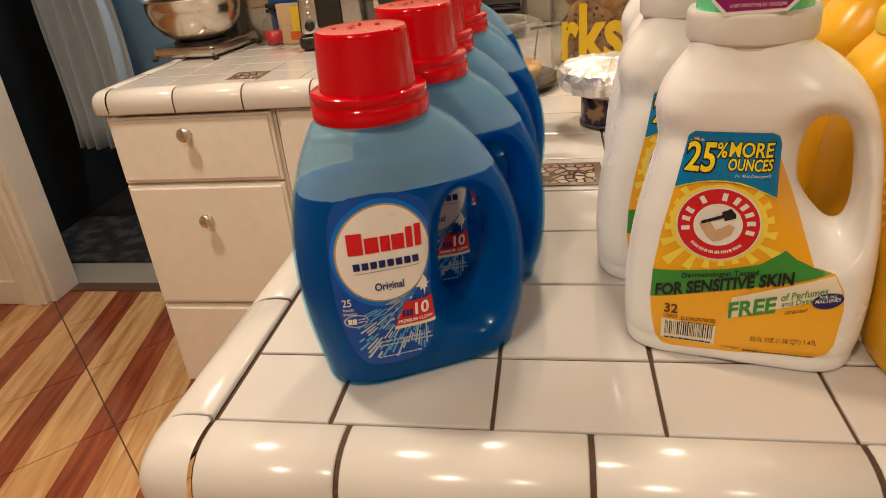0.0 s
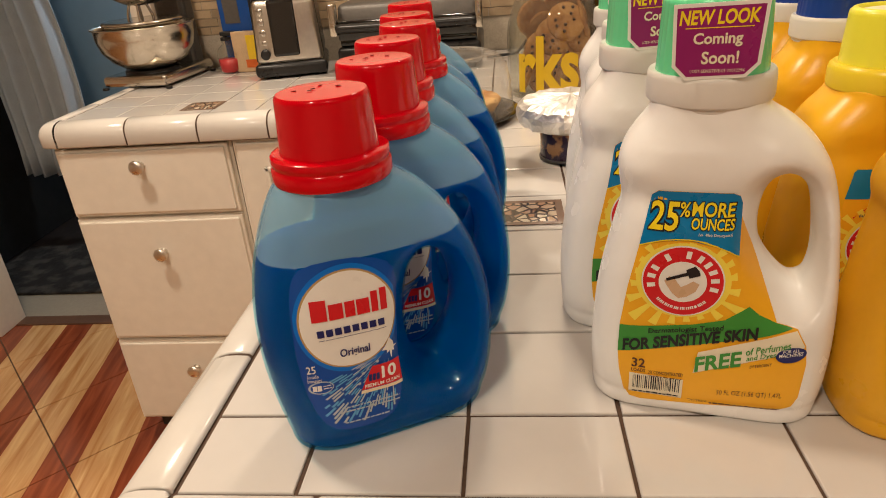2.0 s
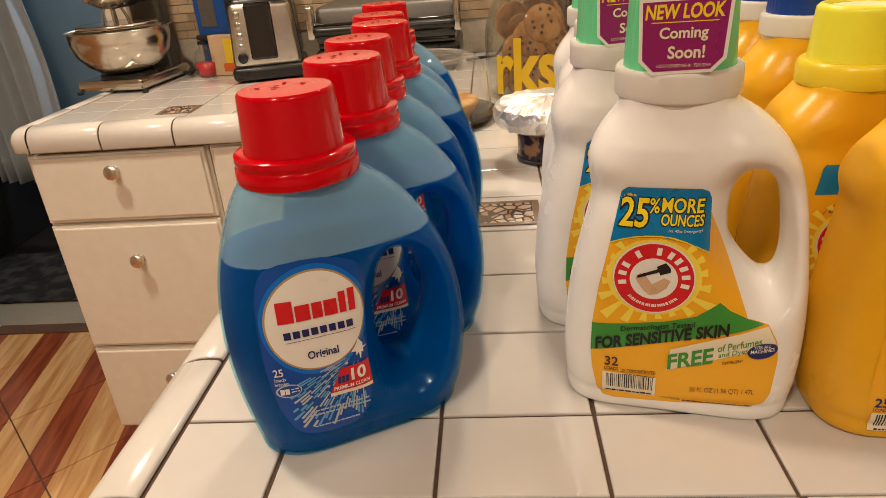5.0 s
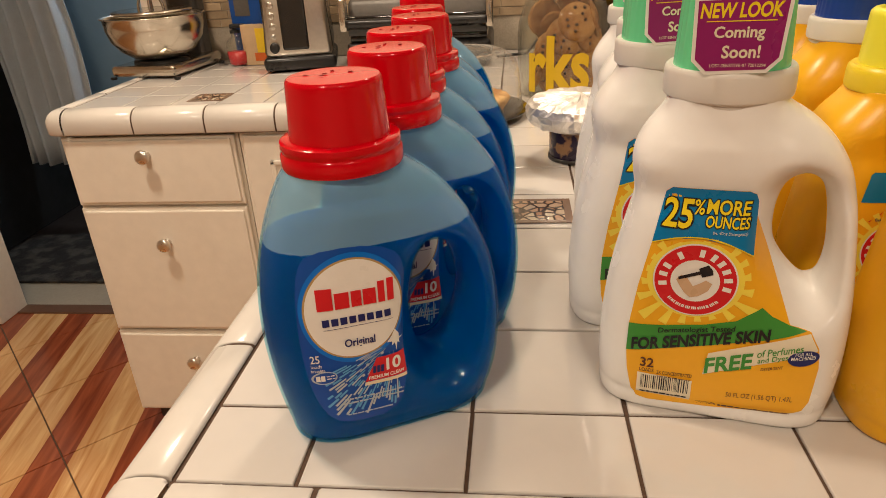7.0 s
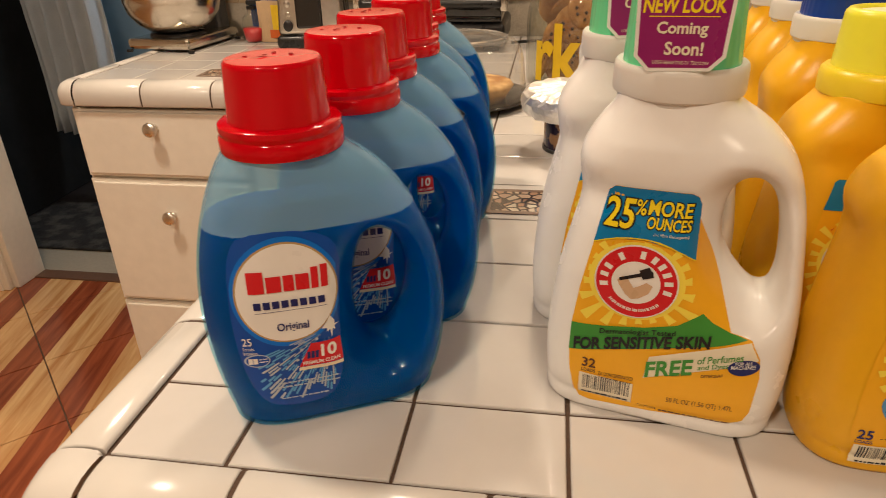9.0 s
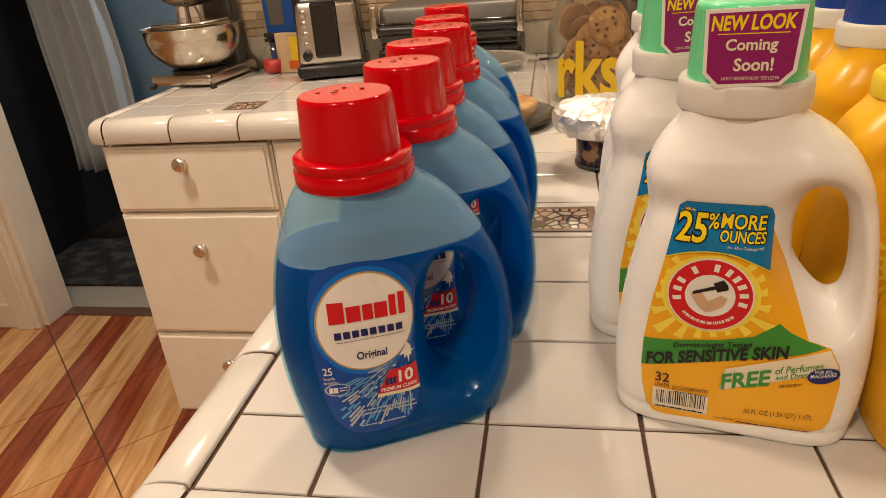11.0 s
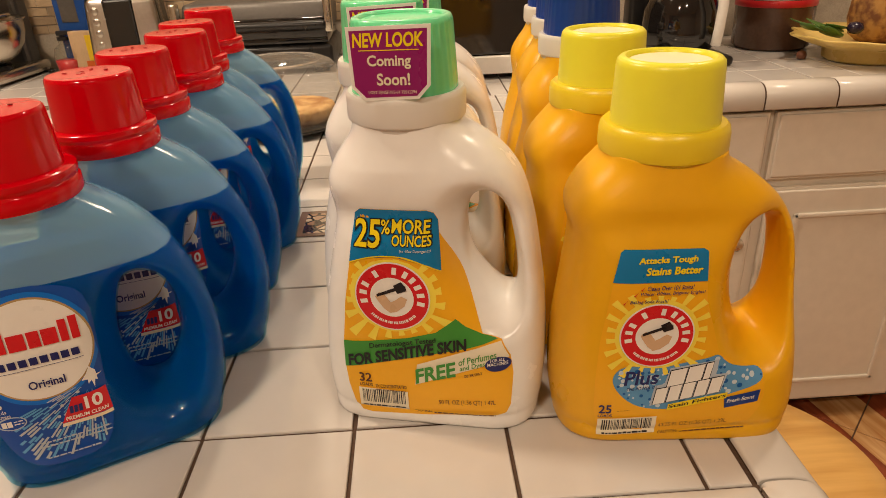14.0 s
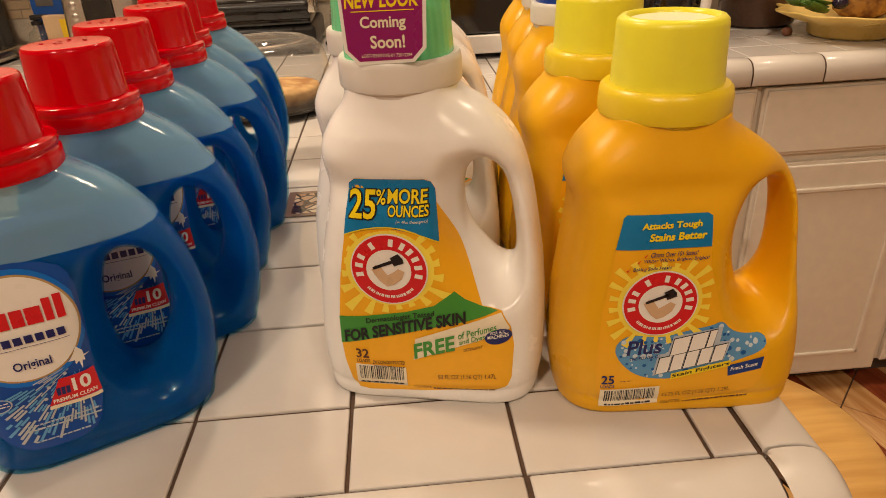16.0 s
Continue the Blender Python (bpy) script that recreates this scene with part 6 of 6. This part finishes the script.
part("cap", lathe([(0.021, 0.078), (0.0225, 0.08), (0.0225, 0.098), (0.019, 0.104), (0, 0.105)], 24), M_WHITEPAINT, o, "white plastic cap", True)
o = tagged(empty("storage_jar", 1.115, 1.40, Z0), "glass storage jar with red and navy banded wrap", "jar")
part("jar", lathe([(0, 0.0), (0.085, 0.0), (0.095, 0.008), (0.097, 0.12), (0.097, 0.24), (0, 0.24)], 48), mat("brown_glass", (0.10, 0.05, 0.03), 0.15, vary=0.2, scale=14), o, "brownish glass jar", True)
for z0_, z1_, mm_ in ((0.105, 0.122, M_REDPL), (0.123, 0.131, M_WHITEPAINT), (0.132, 0.150, I_NAVY), (0.151, 0.215, M_REDPL)):
    part("band", lathe([(0.0972, z0_), (0.0985, z0_ + 0.001), (0.0985, z1_ - 0.001), (0.0972, z1_)], 48), mm_, o, smooth=True)

# fruit bowl
o = tagged(empty("fruit_bowl", 1.235, 1.175, Z0), "yellow scalloped bowl with fluted rim", "bowl")
wave = lambda r, z, a: r * (1 + 0.05 * math.sin(9 * a)) if z > 0.03 else r
part("bowl", lathe([(0, 0.0), (0.085, 0.0), (0.095, 0.006), (0.098, 0.028), (0.13, 0.040), (0.168, 0.056), (0.171, 0.060), (0.165, 0.061), (0.13, 0.046), (0.09, 0.035), (0, 0.03)], 90, ridge=wave), M_BOWLYEL, o, smooth=True)
pa = tagged(empty("pineapple", 1.265, 1.20, Z0 + 0.036), "ripe brown pineapple standing in the bowl", "pineapple")
knob_ = lambda r, z, a: r * (1 + 0.045 * math.sin(9 * a + z * 190) * math.sin(9 * a - z * 190))
part("skin", lathe([(0, 0), (0.04, 0.0), (0.058, 0.015), (0.066, 0.05), (0.066, 0.09), (0.058, 0.13), (0.04, 0.15), (0, 0.155)], 72, ridge=knob_), M_PINE, pa, smooth=True)
rl = random.Random(2)


def leaf(parent, length, width, m):
    bm = bmesh.new()
    n = 8
    rings = []
    for i in range(n + 1):
        s = i / n
        w = width * (math.sin(math.pi * min(1, s * 0.9 + 0.1)) ** 0.7) * 0.5 + 0.0004
        zc = 0.25 * length * s * s
        rings.append([bm.verts.new((-w, s * length, zc + 0.12 * w)), bm.verts.new((0, s * length, zc - 0.1 * w)), bm.verts.new((w, s * length, zc + 0.12 * w))])
    for a, b in zip(rings, rings[1:]):
        for k in range(2):
            bm.faces.new((a[k], a[k + 1], b[k + 1], b[k]))
    ob = part("leaf", bm, M_LEAF, parent, smooth=True)
    s_ = ob.modifiers.new("thickness", "SOLIDIFY")
    s_.thickness = 0.0015
    ob.matrix_basis = m


for k in range(18):
    leaf(pa, rl.uniform(0.06, 0.12), 0.018, pose(0, 0, 0.15, rl.uniform(25, 80), 0, k * 47))
sal = tagged(empty("salad_greens", 1.135, 1.14, Z0 + 0.048), "loose green leaves on the rim of the bowl", "greens")
for k in range(9):
    leaf(sal, rl.uniform(0.05, 0.085), 0.035, pose(rl.uniform(-0.02, 0.03), rl.uniform(-0.03, 0.05), 0.006 + k * 0.003, rl.uniform(-2, 12), rl.uniform(-15, 15), rl.uniform(40, 140)))
grape = tagged(mesh_ob("plum", lathe([(0, 0), (0.012, 0.003), (0.018, 0.013), (0.013, 0.024), (0, 0.028)], 20), mat("dark_plum", (0.02, 0.012, 0.03), 0.25), smooth=True), "small dark plum lying on the greens", "plum")
grape.matrix_basis = pose(1.16, 1.125, Z0 + 0.066)
nut = tagged(mesh_ob("nut", lathe([(0, 0), (0.009, 0.002), (0.012, 0.010), (0.009, 0.018), (0, 0.021)], 18), mat("brown_nut", (0.16, 0.06, 0.03), 0.5), smooth=True), "small brown nut lying on the counter", "nut")
nut.matrix_basis = pose(1.095, 1.205, Z0)

# stool
st = tagged(empty("stool", 0.497, 0.150, 0.0), "round golden wooden stool pushed under the counter", "stool")
part("seat", lathe([(0, 0.645), (0.138, 0.645), (0.147, 0.650), (0.1505, 0.660), (0.149, 0.672), (0.143, 0.679), (0.11, 0.681), (0, 0.680)], 72), M_SEATWOOD, st, "smooth golden wooden seat", True)
for k in range(4):
    a = radians(45 + 90 * k)
    part("leg", tube([(0.11 * math.cos(a), 0.11 * math.sin(a), 0.648), (0.135 * math.cos(a), 0.135 * math.sin(a), 0.3), (0.155 * math.cos(a), 0.155 * math.sin(a), 0.0)], 0.015, 14), M_SEATWOOD, st, smooth=True)
for k in range(4):
    a, b_ = radians(45 + 90 * k), radians(135 + 90 * k)
    part("rung", tube([(0.14 * math.cos(a), 0.14 * math.sin(a), 0.22 + 0.03 * (k % 2)), (0.14 * math.cos(b_), 0.14 * math.sin(b_), 0.22 + 0.03 * (k % 2))], 0.009, 10), M_SEATWOOD, st, smooth=True)

# ceiling downlights; the last two trims belong to added fill lamps
dl = tagged(empty("ceiling_light"), "unseen round recessed ceiling light with white trim, some added for fill", "ceiling light", "ceiling lights")
part("trim", lathe([(0.068, 0.0), (0.09, -0.004), (0.092, 0.0)], 40), M_WHITEPAINT, dl, smooth=True)
for k, (lx, ly, w) in enumerate(LAMPS):
    if k:
        copy_thing(dl, pose(lx, ly, 2.399))
dl.matrix_basis = pose(LAMPS[0][0], LAMPS[0][1], 2.399)
